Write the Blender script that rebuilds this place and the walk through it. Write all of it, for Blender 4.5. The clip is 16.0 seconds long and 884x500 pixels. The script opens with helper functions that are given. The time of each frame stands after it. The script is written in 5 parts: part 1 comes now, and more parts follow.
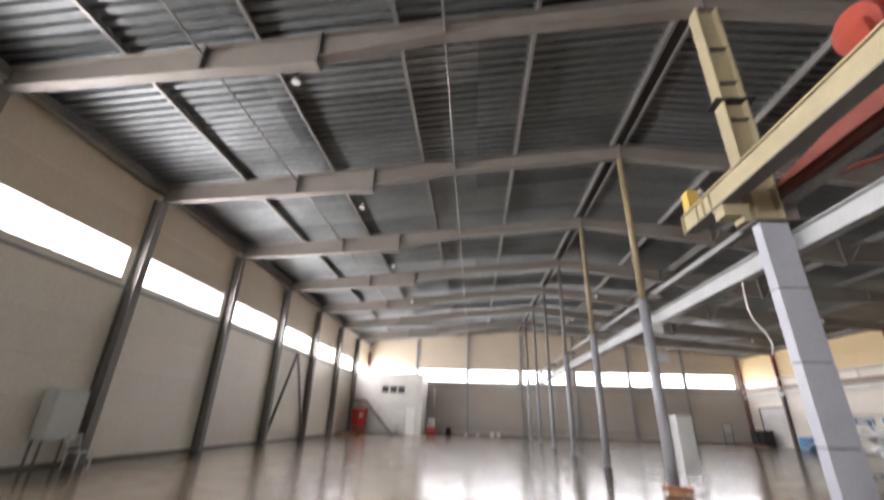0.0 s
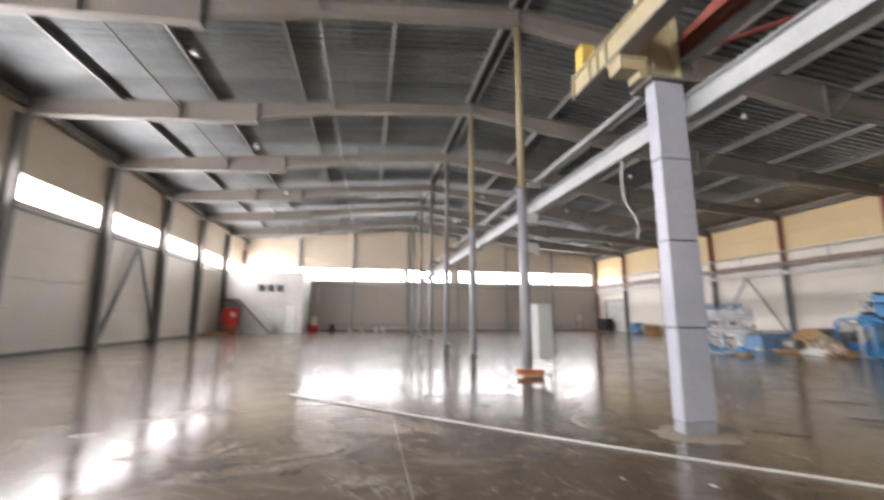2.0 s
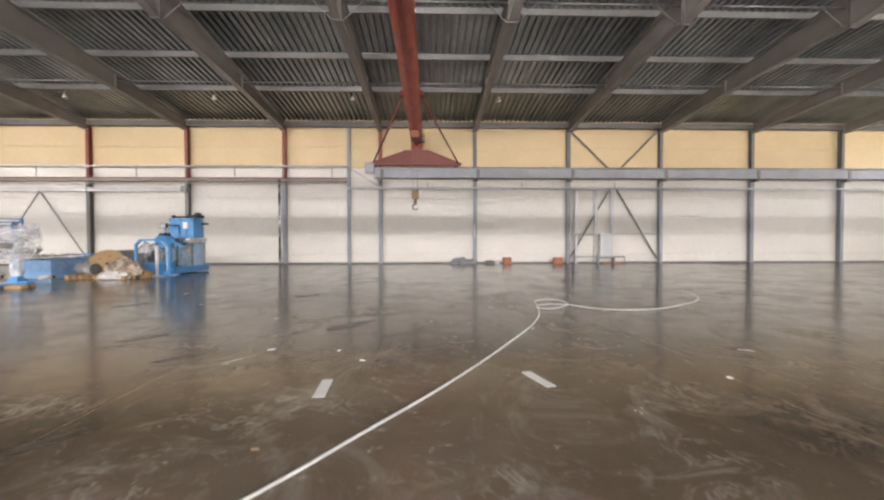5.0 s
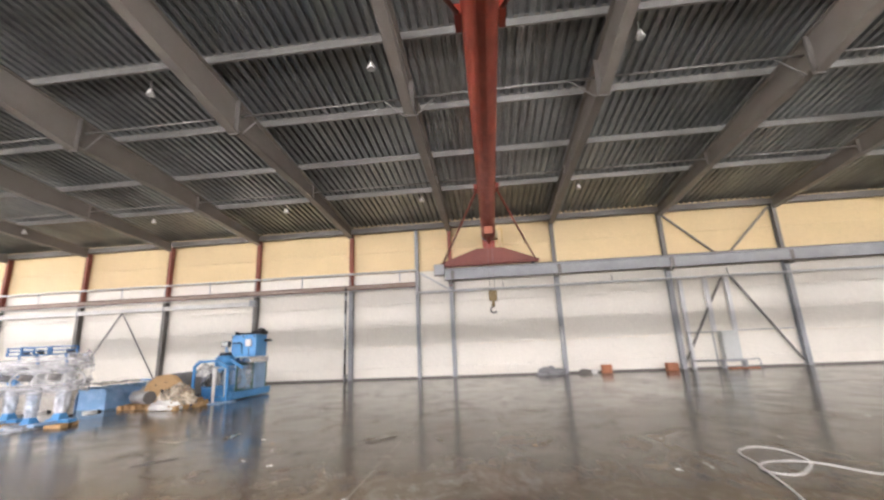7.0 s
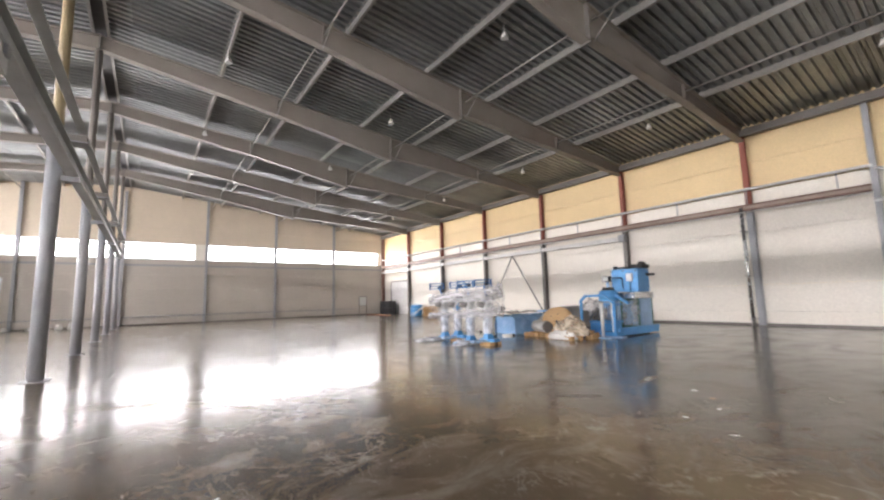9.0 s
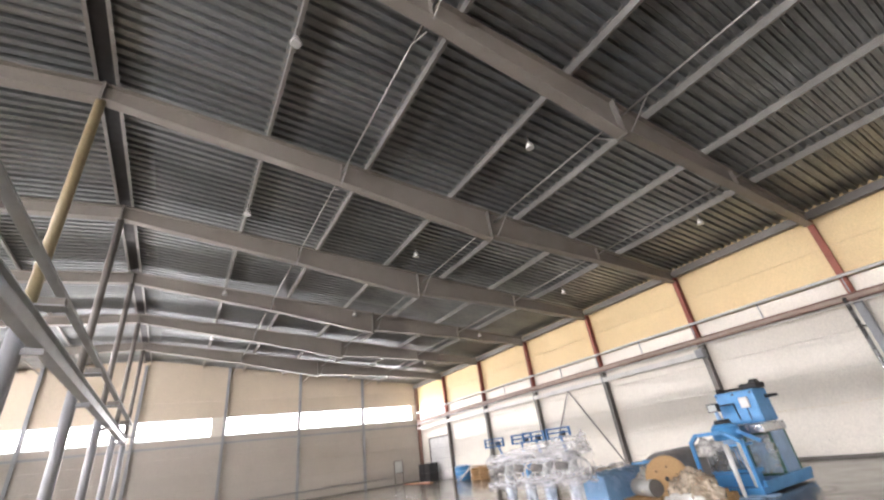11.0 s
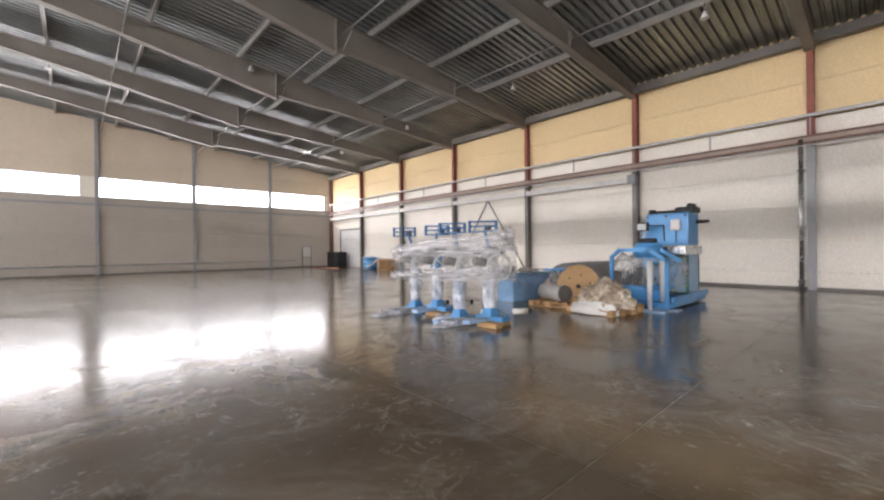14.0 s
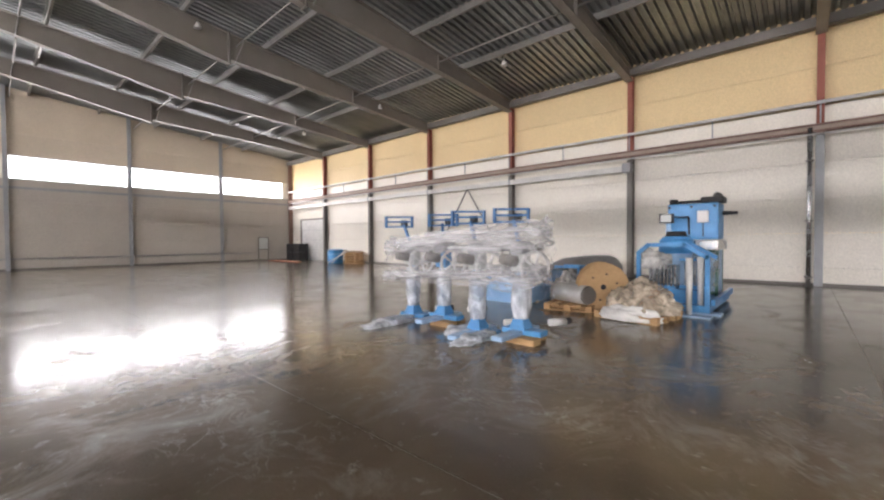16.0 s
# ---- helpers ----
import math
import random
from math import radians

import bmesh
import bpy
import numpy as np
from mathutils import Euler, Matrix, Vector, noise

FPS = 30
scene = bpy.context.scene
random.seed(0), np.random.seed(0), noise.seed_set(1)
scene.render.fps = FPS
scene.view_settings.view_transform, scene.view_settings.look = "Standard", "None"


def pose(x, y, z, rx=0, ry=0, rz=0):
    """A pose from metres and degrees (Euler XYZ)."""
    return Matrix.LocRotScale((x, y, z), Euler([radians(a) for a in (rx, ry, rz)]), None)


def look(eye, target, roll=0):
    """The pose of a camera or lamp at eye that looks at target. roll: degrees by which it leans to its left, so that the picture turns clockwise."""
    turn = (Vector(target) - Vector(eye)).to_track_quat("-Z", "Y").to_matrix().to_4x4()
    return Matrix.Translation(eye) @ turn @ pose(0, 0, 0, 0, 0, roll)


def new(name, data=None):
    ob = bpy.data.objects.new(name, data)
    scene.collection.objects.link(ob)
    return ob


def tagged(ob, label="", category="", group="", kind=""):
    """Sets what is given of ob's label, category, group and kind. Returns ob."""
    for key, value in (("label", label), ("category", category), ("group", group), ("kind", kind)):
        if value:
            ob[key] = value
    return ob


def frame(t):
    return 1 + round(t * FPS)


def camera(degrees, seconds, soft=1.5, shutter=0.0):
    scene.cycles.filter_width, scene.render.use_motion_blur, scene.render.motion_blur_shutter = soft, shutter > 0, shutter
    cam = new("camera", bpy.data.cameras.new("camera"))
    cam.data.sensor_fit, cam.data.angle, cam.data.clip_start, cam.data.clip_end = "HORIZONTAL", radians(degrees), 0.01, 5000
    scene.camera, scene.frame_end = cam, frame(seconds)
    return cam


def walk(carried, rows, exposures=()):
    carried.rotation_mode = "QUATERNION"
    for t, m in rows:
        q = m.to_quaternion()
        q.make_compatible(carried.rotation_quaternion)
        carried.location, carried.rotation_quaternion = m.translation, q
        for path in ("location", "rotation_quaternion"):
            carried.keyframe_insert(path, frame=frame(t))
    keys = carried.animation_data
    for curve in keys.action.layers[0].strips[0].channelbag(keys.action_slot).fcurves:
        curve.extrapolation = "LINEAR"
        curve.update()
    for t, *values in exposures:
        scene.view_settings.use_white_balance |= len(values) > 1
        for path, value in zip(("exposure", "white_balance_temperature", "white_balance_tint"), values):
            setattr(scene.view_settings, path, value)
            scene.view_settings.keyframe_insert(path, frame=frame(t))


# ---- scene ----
cam = camera(95.0, 16.0, soft=2.2, shutter=0.5)
PATH = [
    (0, (-0.148, 1.017, 1.648), (-0.302, 2.858, 2.415), 1.8),
    (0.5, (0.165, 1.563, 1.829), (0.042, 3.256, 2.886), 1.5),
    (1, (0.355, 2.084, 1.850), (0.280, 3.787, 2.895), -0.3),
    (1.5, (0.585, 2.636, 1.721), (0.626, 4.495, 2.456), -0.3),
    (2, (0.86, 3.04, 1.535), (1.213, 4.98, 1.862), 0.2),
    (2.5, (1.202, 3.517, 1.490), (2.102, 5.300, 1.600), 0.6),
    (3, (1.651, 3.958, 1.457), (3.086, 5.350, 1.484), 1.0),
    (3.5, (2.09, 4.353, 1.443), (3.914, 5.172, 1.405), 0.45),
    (4, (2.537, 4.603, 1.450), (4.510, 4.915, 1.350), -0.5),
    (4.5, (2.95, 4.880, 1.435), (4.946, 4.902, 1.309), -0.4),
    (5, (3.472, 5.147, 1.425), (5.470, 5.090, 1.383), -0.1),
    (5.2, (3.70, 5.24, 1.425), (5.698, 5.156, 1.407), -0.0),
    (7.5, (6.388, 6.551, 1.736), (8.262, 6.895, 2.346), -2.0),
    (8, (6.613, 6.963, 1.679), (8.388, 7.787, 2.092), -2.3),
    (8.5, (6.868, 7.314, 1.55), (8.368, 8.6, 1.863), -2.1),
    (9, (7.29, 7.839, 1.554), (8.454, 9.448, 1.792), -1.5),
    (11.5, (8.371, 10.324, 1.91), (9.36, 11.769, 2.875), -8.7),
    (12, (8.749, 10.545, 1.829), (9.9, 11.988, 2.599), -8.8),
    (12.5, (9.557, 10.966, 1.828), (10.808, 12.445, 2.327), -6.1),
    (13, (9.875, 11.492, 1.688), (11.171, 12.984, 1.992), -3.4),
    (13.5, (9.994, 12.049, 1.611), (11.313, 13.55, 1.707), -1.4),
    (14, (10.116, 12.541, 1.57), (11.463, 14.019, 1.568), -0.6),
    (14.5, (10.321, 13.076, 1.559), (11.707, 14.516, 1.497), -0.2),
    (15, (10.473, 13.584, 1.564), (11.916, 14.967, 1.484), -0.0),
    (15.5, (10.647, 14.085, 1.621), (12.108, 15.449, 1.54), -0.1),
    (16, (10.724, 14.632, 1.641), (12.212, 15.967, 1.594), -0.4),
]
walk(cam, [(t, look(eye, target, roll)) for t, eye, target, roll in PATH],
     exposures=[(0, -0.3), (0.5, -0.05), (1, 0.15), (1.5, 0.05), (2, -0.1), (3, -0.08), (4, 0.25), (5, 0.45), (7.5, 0.65), (9, 0.45), (11.5, 0.66), (12.5, 0.45), (14, 0.16), (16, 0.14)])

# ---- world and light ----
world = bpy.data.worlds.new("sky")
scene.world = world
world.use_nodes = True
wn = world.node_tree
sky = wn.nodes.new("ShaderNodeTexSky")
sky.sky_type, sky.sun_disc = "NISHITA", False
sky.sun_elevation, sky.sun_rotation = radians(48), radians(100)
wn.nodes["Background"].inputs[1].default_value = 0.12
wn.links.new(sky.outputs[0], wn.nodes["Background"].inputs[0])
sun = new("sun", bpy.data.lights.new("sun", "SUN"))
sun.data.energy, sun.data.angle, sun.data.color = 1.2, radians(12), (1.0, 0.95, 0.88)
sun.matrix_world = look((40, 8, 45), (0, 0, 0))
scene.view_settings.exposure = 0.0

# main dimensions of the hall
XL, XR, XC = -12.7, 29.5, 5.38
YS, YN = -27.7, 50.3
FRAMES = [8.3 + 6 * k for k in range(-6, 8)]
WIN_L, WIN_N = (5.95, 7.1), (5.55, 7.0)


def window_light(name, size_x, size_y, power, m):
    la = bpy.data.lights.new(name, "AREA")
    la.shape, la.size, la.size_y, la.energy, la.color = "RECTANGLE", size_x, size_y, power, (1.0, 0.945, 0.965)
    ob = new(name, la)
    ob.matrix_world = m
    return ob


LAMP = 62.0
window_light("daylight_west", 77, 1.12, 2.3 * LAMP * 77 * 1.12, look((XL - 0.3, 11.3, 6.52), (0, 11.3, 5.9)))
window_light("daylight_north", 41, 1.28, 0.64 * LAMP * 41 * 1.28, look((8.4, YN + 0.32, 6.3), (8.4, 0, 4.6)))
window_light("daylight_south", 41, 1.28, 0.28 * LAMP * 41 * 1.28, look((8.4, YS - 0.32, 6.3), (8.4, 0, 4.6)))

# ---- materials ----


def material(name, base, rough=0.5, metal=0.0, dark=None, scale=3.0, grain=60.0, amount=0.5, bump=0.1, spec=0.5, alpha=1.0, stretch=(1, 1, 1), jitter=0.0):
    """A painted or worn surface: large stains between two colours, fine grain, varied gloss."""
    m = bpy.data.materials.new(name)
    m.use_nodes = True
    t = m.node_tree
    n, l = t.nodes, t.links
    p = n["Principled BSDF"]
    geo = n.new("ShaderNodeNewGeometry")
    mp = n.new("ShaderNodeMapping")
    mp.inputs["Scale"].default_value = stretch
    l.new(geo.outputs["Position"], mp.inputs["Vector"])
    big, fine = n.new("ShaderNodeTexNoise"), n.new("ShaderNodeTexNoise")
    big.inputs["Scale"].default_value, big.inputs["Detail"].default_value, big.inputs["Roughness"].default_value = scale, 6, 0.65
    fine.inputs["Scale"].default_value, fine.inputs["Detail"].default_value = grain, 3
    for x in (big, fine):
        l.new(mp.outputs[0], x.inputs["Vector"])
    ramp = n.new("ShaderNodeMapRange")
    ramp.inputs["From Min"].default_value, ramp.inputs["From Max"].default_value = 0.35, 0.7
    l.new(big.outputs["Fac"], ramp.inputs["Value"])
    k = n.new("ShaderNodeMath")
    k.operation = "MULTIPLY"
    k.inputs[1].default_value = amount
    l.new(ramp.outputs[0], k.inputs[0])
    mix = n.new("ShaderNodeMix")
    mix.data_type = "RGBA"
    dark = dark or tuple(c * 0.62 for c in base)
    mix.inputs[6].default_value, mix.inputs[7].default_value = (*base, 1), (*dark, 1)
    l.new(k.outputs[0], mix.inputs[0])
    hsv = n.new("ShaderNodeHueSaturation")
    l.new(mix.outputs[2], hsv.inputs["Color"])
    val = n.new("ShaderNodeMapRange")
    val.inputs["From Min"].default_value, val.inputs["From Max"].default_value = 0.3, 0.7
    val.inputs["To Min"].default_value, val.inputs["To Max"].default_value = 0.9, 1.1
    l.new(fine.outputs["Fac"], val.inputs["Value"])
    last = val.outputs[0]
    if jitter:
        info = n.new("ShaderNodeObjectInfo")
        jr = n.new("ShaderNodeMapRange")
        jr.inputs["To Min"].default_value, jr.inputs["To Max"].default_value = 1 - jitter, 1 + jitter
        l.new(info.outputs["Random"], jr.inputs["Value"])
        jm = n.new("ShaderNodeMath")
        jm.operation = "MULTIPLY"
        l.new(last, jm.inputs[0])
        l.new(jr.outputs[0], jm.inputs[1])
        last = jm.outputs[0]
    l.new(last, hsv.inputs["Value"])
    l.new(hsv.outputs[0], p.inputs["Base Color"])
    rr = n.new("ShaderNodeMapRange")
    rr.inputs["To Min"].default_value, rr.inputs["To Max"].default_value = max(0.03, rough - 0.12), min(1, rough + 0.15)
    l.new(big.outputs["Fac"], rr.inputs["Value"])
    l.new(rr.outputs[0], p.inputs["Roughness"])
    p.inputs["Metallic"].default_value = metal
    p.inputs["Specular IOR Level"].default_value = spec
    p.inputs["Alpha"].default_value = alpha
    if bump:
        b = n.new("ShaderNodeBump")
        b.inputs["Strength"].default_value, b.inputs["Distance"].default_value = bump, 0.01
        l.new(fine.outputs["Fac"], b.inputs["Height"])
        l.new(b.outputs[0], p.inputs["Normal"])
    return m


def concrete_floor():
    """Power-trowelled, sealed concrete: brown-grey clouds, pale dusty scuffs, glossy with duller patches."""
    m = bpy.data.materials.new("sealed_concrete")
    m.use_nodes = True
    t = m.node_tree
    n, l = t.nodes, t.links
    p = n["Principled BSDF"]
    geo = n.new("ShaderNodeNewGeometry")

    def noise_tex(scale, detail=6, rough=0.6, dist=0.0, stretch=(1, 1, 1)):
        mp = n.new("ShaderNodeMapping")
        mp.inputs["Scale"].default_value = stretch
        l.new(geo.outputs["Position"], mp.inputs["Vector"])
        x = n.new("ShaderNodeTexNoise")
        x.inputs["Scale"].default_value, x.inputs["Detail"].default_value = scale, detail
        x.inputs["Roughness"].default_value, x.inputs["Distortion"].default_value = rough, dist
        l.new(mp.outputs[0], x.inputs["Vector"])
        return x.outputs["Fac"]

    def span(v, a, b, c=0.0, d=1.0):
        x = n.new("ShaderNodeMapRange")
        for key, value in zip(("From Min", "From Max", "To Min", "To Max"), (a, b, c, d)):
            x.inputs[key].default_value = value
        l.new(v, x.inputs["Value"])
        return x.outputs[0]

    def blend(f, a, b):
        x = n.new("ShaderNodeMix")
        x.data_type = "RGBA"
        l.new(f, x.inputs[0])
        for i, v in ((6, a), (7, b)):
            if isinstance(v, tuple):
                x.inputs[i].default_value = (*v, 1)
            else:
                l.new(v, x.inputs[i])
        return x.outputs[2]

    cloud = noise_tex(0.3, 6, 0.55, 0.4)
    mid = noise_tex(1.4, 8, 0.62, 0.7)
    scuff = noise_tex(0.9, 10, 0.7, 1.2, (0.75, 1.0, 1))
    grit = noise_tex(60, 4)
    c = blend(span(cloud, 0.32, 0.7), (0.072, 0.047, 0.026), (0.19, 0.152, 0.11))
    c = blend(span(mid, 0.42, 0.75, 0, 0.55), c, (0.09, 0.064, 0.038))
    c = blend(span(grit, 0.35, 0.75, 0, 0.25), c, (0.2, 0.165, 0.125))

    def vein(scale, width, amount, stretch, dist):
        """Thin pale wandering scratches where a noise crosses its middle value."""
        d = n.new("ShaderNodeMath")
        d.operation = "SUBTRACT"
        d.inputs[1].default_value = 0.5
        l.new(noise_tex(scale, 5, 0.6, dist, stretch), d.inputs[0])
        e = n.new("ShaderNodeMath")
        e.operation = "ABSOLUTE"
        l.new(d.outputs[0], e.inputs[0])
        k = n.new("ShaderNodeMath")
        k.operation = "MULTIPLY"
        l.new(span(e.outputs[0], 0.0, width, amount, 0), k.inputs[0])
        l.new(span(noise_tex(0.8, 5, 0.7), 0.5, 0.72), k.inputs[1])
        return k.outputs[0]

    c = blend(vein(0.55, 0.016, 0.9, (1, 1.3, 1), 0.8), c, (0.4, 0.36, 0.3))
    c = blend(vein(1.9, 0.026, 0.8, (1.3, 0.8, 1), 1.2), c, (0.36, 0.32, 0.26))
    c = blend(span(scuff, 0.5, 0.75, 0, 0.6), c, (0.37, 0.325, 0.265))
    fleck = noise_tex(5.5, 8, 0.72, 0.4)
    c = blend(span(fleck, 0.6, 0.72, 0, 0.65), c, (0.46, 0.42, 0.36))
    l.new(c, p.inputs["Base Color"])
    add = n.new("ShaderNodeMath")
    l.new(span(mid, 0.3, 0.72, 0.12, 0.19), add.inputs[0])
    l.new(span(scuff, 0.45, 0.8, 0.0, 0.17), add.inputs[1])
    l.new(add.outputs[0], p.inputs["Roughness"])
    p.inputs["IOR"].default_value = 1.55
    p.inputs["Specular IOR Level"].default_value = 0.62
    b = n.new("ShaderNodeBump")
    b.inputs["Strength"].default_value, b.inputs["Distance"].default_value = 0.05, 0.004
    l.new(grit, b.inputs["Height"])
    l.new(b.outputs[0], p.inputs["Normal"])
    return m


FLOOR = concrete_floor()
JOINT = material("joint_filler", (0.42, 0.38, 0.31), 0.6)
CREAM = material("cream_panel_paint", (0.87, 0.83, 0.745), 0.42, dark=(0.8, 0.76, 0.68), scale=0.5, grain=25, amount=0.5, bump=0.012, jitter=0.02)
YELLOW = material("yellow_panel_paint", (0.74, 0.57, 0.31), 0.45, dark=(0.66, 0.51, 0.28), scale=0.5, grain=25, amount=0.5, bump=0.012, jitter=0.03)
BEIGE = material("beige_panel_paint", (0.66, 0.57, 0.45), 0.45, dark=(0.58, 0.5, 0.395), scale=0.5, grain=25, amount=0.5, bump=0.012, jitter=0.03)
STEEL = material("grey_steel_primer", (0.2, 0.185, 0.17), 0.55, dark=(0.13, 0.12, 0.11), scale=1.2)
COLDARK = material("dark_grey_column_paint", (0.24, 0.225, 0.21), 0.5, dark=(0.16, 0.15, 0.14), scale=1.2)
# cream panels greyed down: the north wall's shade is put into this colour
CREAMSHADE = material("shaded_cream_panel_paint", (0.5, 0.46, 0.41), 0.5, dark=(0.44, 0.405, 0.36), scale=0.5, grain=25, amount=0.5, bump=0.012, jitter=0.02)
PALEWEB = material("dusty_channel_web", (0.42, 0.33, 0.27), 0.55, scale=2)
NAVY = material("dark_blue_paint", (0.05, 0.16, 0.36), 0.4, scale=3)
OFFICE = material("office_wall_paint", (0.6, 0.59, 0.56), 0.5, scale=1)
HOOKY = material("worn_hoist_yellow", (0.3, 0.21, 0.09), 0.5, scale=3)
PURLIN = material("purlin_steel", (0.36, 0.35, 0.33), 0.42, 0.5, scale=1.5)
RAFTER = material("rafter_paint", (0.25, 0.225, 0.2), 0.5, dark=(0.18, 0.162, 0.142), scale=0.9)
COLGREY = material("blue_grey_paint", (0.47, 0.49, 0.55), 0.38, dark=(0.38, 0.4, 0.45), scale=1.3, amount=0.6)
TUBE = material("tube_grey_paint", (0.36, 0.37, 0.39), 0.4, scale=1.4)
BEAM = material("pale_beam_paint", (0.5, 0.525, 0.53), 0.4, scale=1.4)
CHANNEL = material("brown_channel_paint", (0.23, 0.13, 0.1), 0.55, scale=2)
RUST = material("red_primer", (0.27, 0.075, 0.045), 0.55, dark=(0.17, 0.05, 0.035), scale=2)
BRICKRED = material("red_oxide_paint", (0.33, 0.1, 0.055), 0.55, scale=2)
CRANE = material("crane_red_paint", (0.34, 0.045, 0.022), 0.42, dark=(0.15, 0.024, 0.016), scale=1.6, amount=0.7)
CRANEY = material("crane_cream_yellow", (0.44, 0.385, 0.245), 0.5, dark=(0.36, 0.32, 0.21), scale=1.5, amount=0.7)
CARRIAGE = material("carriage_brown_red", (0.19, 0.042, 0.027), 0.5, dark=(0.12, 0.03, 0.02), scale=2)
OCHRE = material("faded_ochre", (0.33, 0.27, 0.16), 0.5, scale=2)
SAFETY = material("yellow_paint", (0.7, 0.5, 0.12), 0.45, scale=2)
DECK = material("galvanised_deck", (0.38, 0.4, 0.405), 0.4, 0.74, dark=(0.22, 0.235, 0.24), scale=0.6, grain=12, amount=0.8, bump=0.03, stretch=(0.35, 1, 1))


def sheet_tones(m, size, low, high):
    """Gives each roof sheet a sheen and tone of its own."""
    t = m.node_tree
    p = t.nodes["Principled BSDF"]
    geo = t.nodes.new("ShaderNodeNewGeometry")
    snap = t.nodes.new("ShaderNodeVectorMath")
    snap.operation = "SNAP"
    snap.inputs[1].default_value = size
    rnd = t.nodes.new("ShaderNodeTexWhiteNoise")
    rnd.noise_dimensions = "2D"
    t.links.new(geo.outputs["Position"], snap.inputs[0])
    t.links.new(snap.outputs[0], rnd.inputs["Vector"])
    tone = t.nodes.new("ShaderNodeMapRange")
    tone.inputs["To Min"].default_value, tone.inputs["To Max"].default_value = low, high
    t.links.new(rnd.outputs["Value"], tone.inputs["Value"])
    mul = t.nodes.new("ShaderNodeMix")
    mul.data_type, mul.blend_type = "RGBA", "MULTIPLY"
    mul.inputs[0].default_value = 1
    old = p.inputs["Base Color"].links[0].from_socket
    t.links.new(old, mul.inputs[6])
    t.links.new(tone.outputs[0], mul.inputs[7])
    t.links.new(mul.outputs[2], p.inputs["Base Color"])


sheet_tones(DECK, (6.35, 2.1, 100), 0.7, 1.1)
WHITE = material("white_paint", (0.78, 0.77, 0.74), 0.45, scale=1)
FRAMEW = material("white_window_frame", (0.75, 0.75, 0.74), 0.35)
BLUE = material("machine_blue_paint", (0.085, 0.32, 0.64), 0.35, dark=(0.06, 0.23, 0.5), scale=3, amount=0.7)
LBLUE = material("light_blue_paint", (0.36, 0.54, 0.76), 0.4, scale=3)
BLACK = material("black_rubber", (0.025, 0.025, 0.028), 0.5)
CHROME = material("bright_steel", (0.6, 0.61, 0.62), 0.25, 0.9)
WOOD = material("pallet_wood", (0.52, 0.33, 0.16), 0.75, dark=(0.36, 0.21, 0.1), scale=4, stretch=(1, 6, 6), jitter=0.12)
OSB = material("reel_board", (0.58, 0.38, 0.19), 0.7, dark=(0.46, 0.28, 0.13), scale=14)
REDBOX = material("red_paint", (0.5, 0.02, 0.02), 0.4, scale=3)
BOX = material("cardboard", (0.45, 0.3, 0.18), 0.8, scale=3)
TERRA = material("terracotta", (0.42, 0.17, 0.09), 0.75, scale=6)
GREYCOVER = material("grey_tarpaulin", (0.3, 0.3, 0.31), 0.5, scale=2)
BLUESHEET = material("blue_film", (0.26, 0.48, 0.78), 0.25, dark=(0.42, 0.6, 0.84), scale=3)
ROPE = material("white_cable", (0.72, 0.71, 0.68), 0.5)
CABGREY = material("cabinet_grey", (0.6, 0.62, 0.6), 0.4, scale=2, amount=0.3)
GALV = material("dull_bright_steel", (0.72, 0.72, 0.71), 0.38, 0.45)
GREEN = material("dark_green_paint", (0.03, 0.12, 0.08), 0.45)
ASPHALT = material("asphalt", (0.06, 0.06, 0.058), 0.9, scale=0.8)


def film_material(name, alpha, tint=(0.82, 0.84, 0.86), flow=(0.8, 0.8, 4.0), size=2.0):
    """Clear stretch film: mostly see-through, with glossy white creases."""
    m = material(name, tint, 0.22, scale=5, grain=22, amount=0.15, bump=0.22, stretch=(1, 1, max(1, flow[2] * 0.7)))
    t = m.node_tree
    p = t.nodes["Principled BSDF"]
    geo = t.nodes.new("ShaderNodeNewGeometry")
    mp = t.nodes.new("ShaderNodeMapping")
    mp.inputs["Scale"].default_value = flow
    mp.inputs["Rotation"].default_value = (0.3, 0.15, 0)
    nz = t.nodes.new("ShaderNodeTexNoise")
    nz.inputs["Scale"].default_value, nz.inputs["Detail"].default_value, nz.inputs["Distortion"].default_value = size, 4, 1.0
    mr = t.nodes.new("ShaderNodeMapRange")
    mr.inputs["From Min"].default_value, mr.inputs["From Max"].default_value = 0.36, 0.68
    mr.inputs["To Min"].default_value, mr.inputs["To Max"].default_value = alpha * 0.35, min(1, alpha * 1.7)
    t.links.new(geo.outputs["Position"], mp.inputs["Vector"])
    t.links.new(mp.outputs[0], nz.inputs["Vector"])
    t.links.new(nz.outputs["Fac"], mr.inputs["Value"])
    t.links.new(mr.outputs[0], p.inputs["Alpha"])
    return m


FILM = film_material("stretch_film", 0.32, (0.9, 0.9, 0.92), (2.0, 0.5, 5.0))
CLEARFILM = film_material("thin_stretch_film", 0.15, (0.9, 0.9, 0.92), (2.0, 0.5, 5.0))
MILKY = film_material("milky_film", 0.75, (0.82, 0.8, 0.76), (1, 1, 1.2), 3.0)
GUARD = film_material("scratched_guard", 0.3, (0.62, 0.66, 0.62), (1, 1, 1), 2.0)
LOADFILM = film_material("dusty_beige_film", 0.8, (0.7, 0.6, 0.47), (1, 1, 1.2), 4.0)
SLEEVE = film_material("white_film", 1.0, (0.82, 0.85, 0.9), (1, 1, 0.6), 4.0)


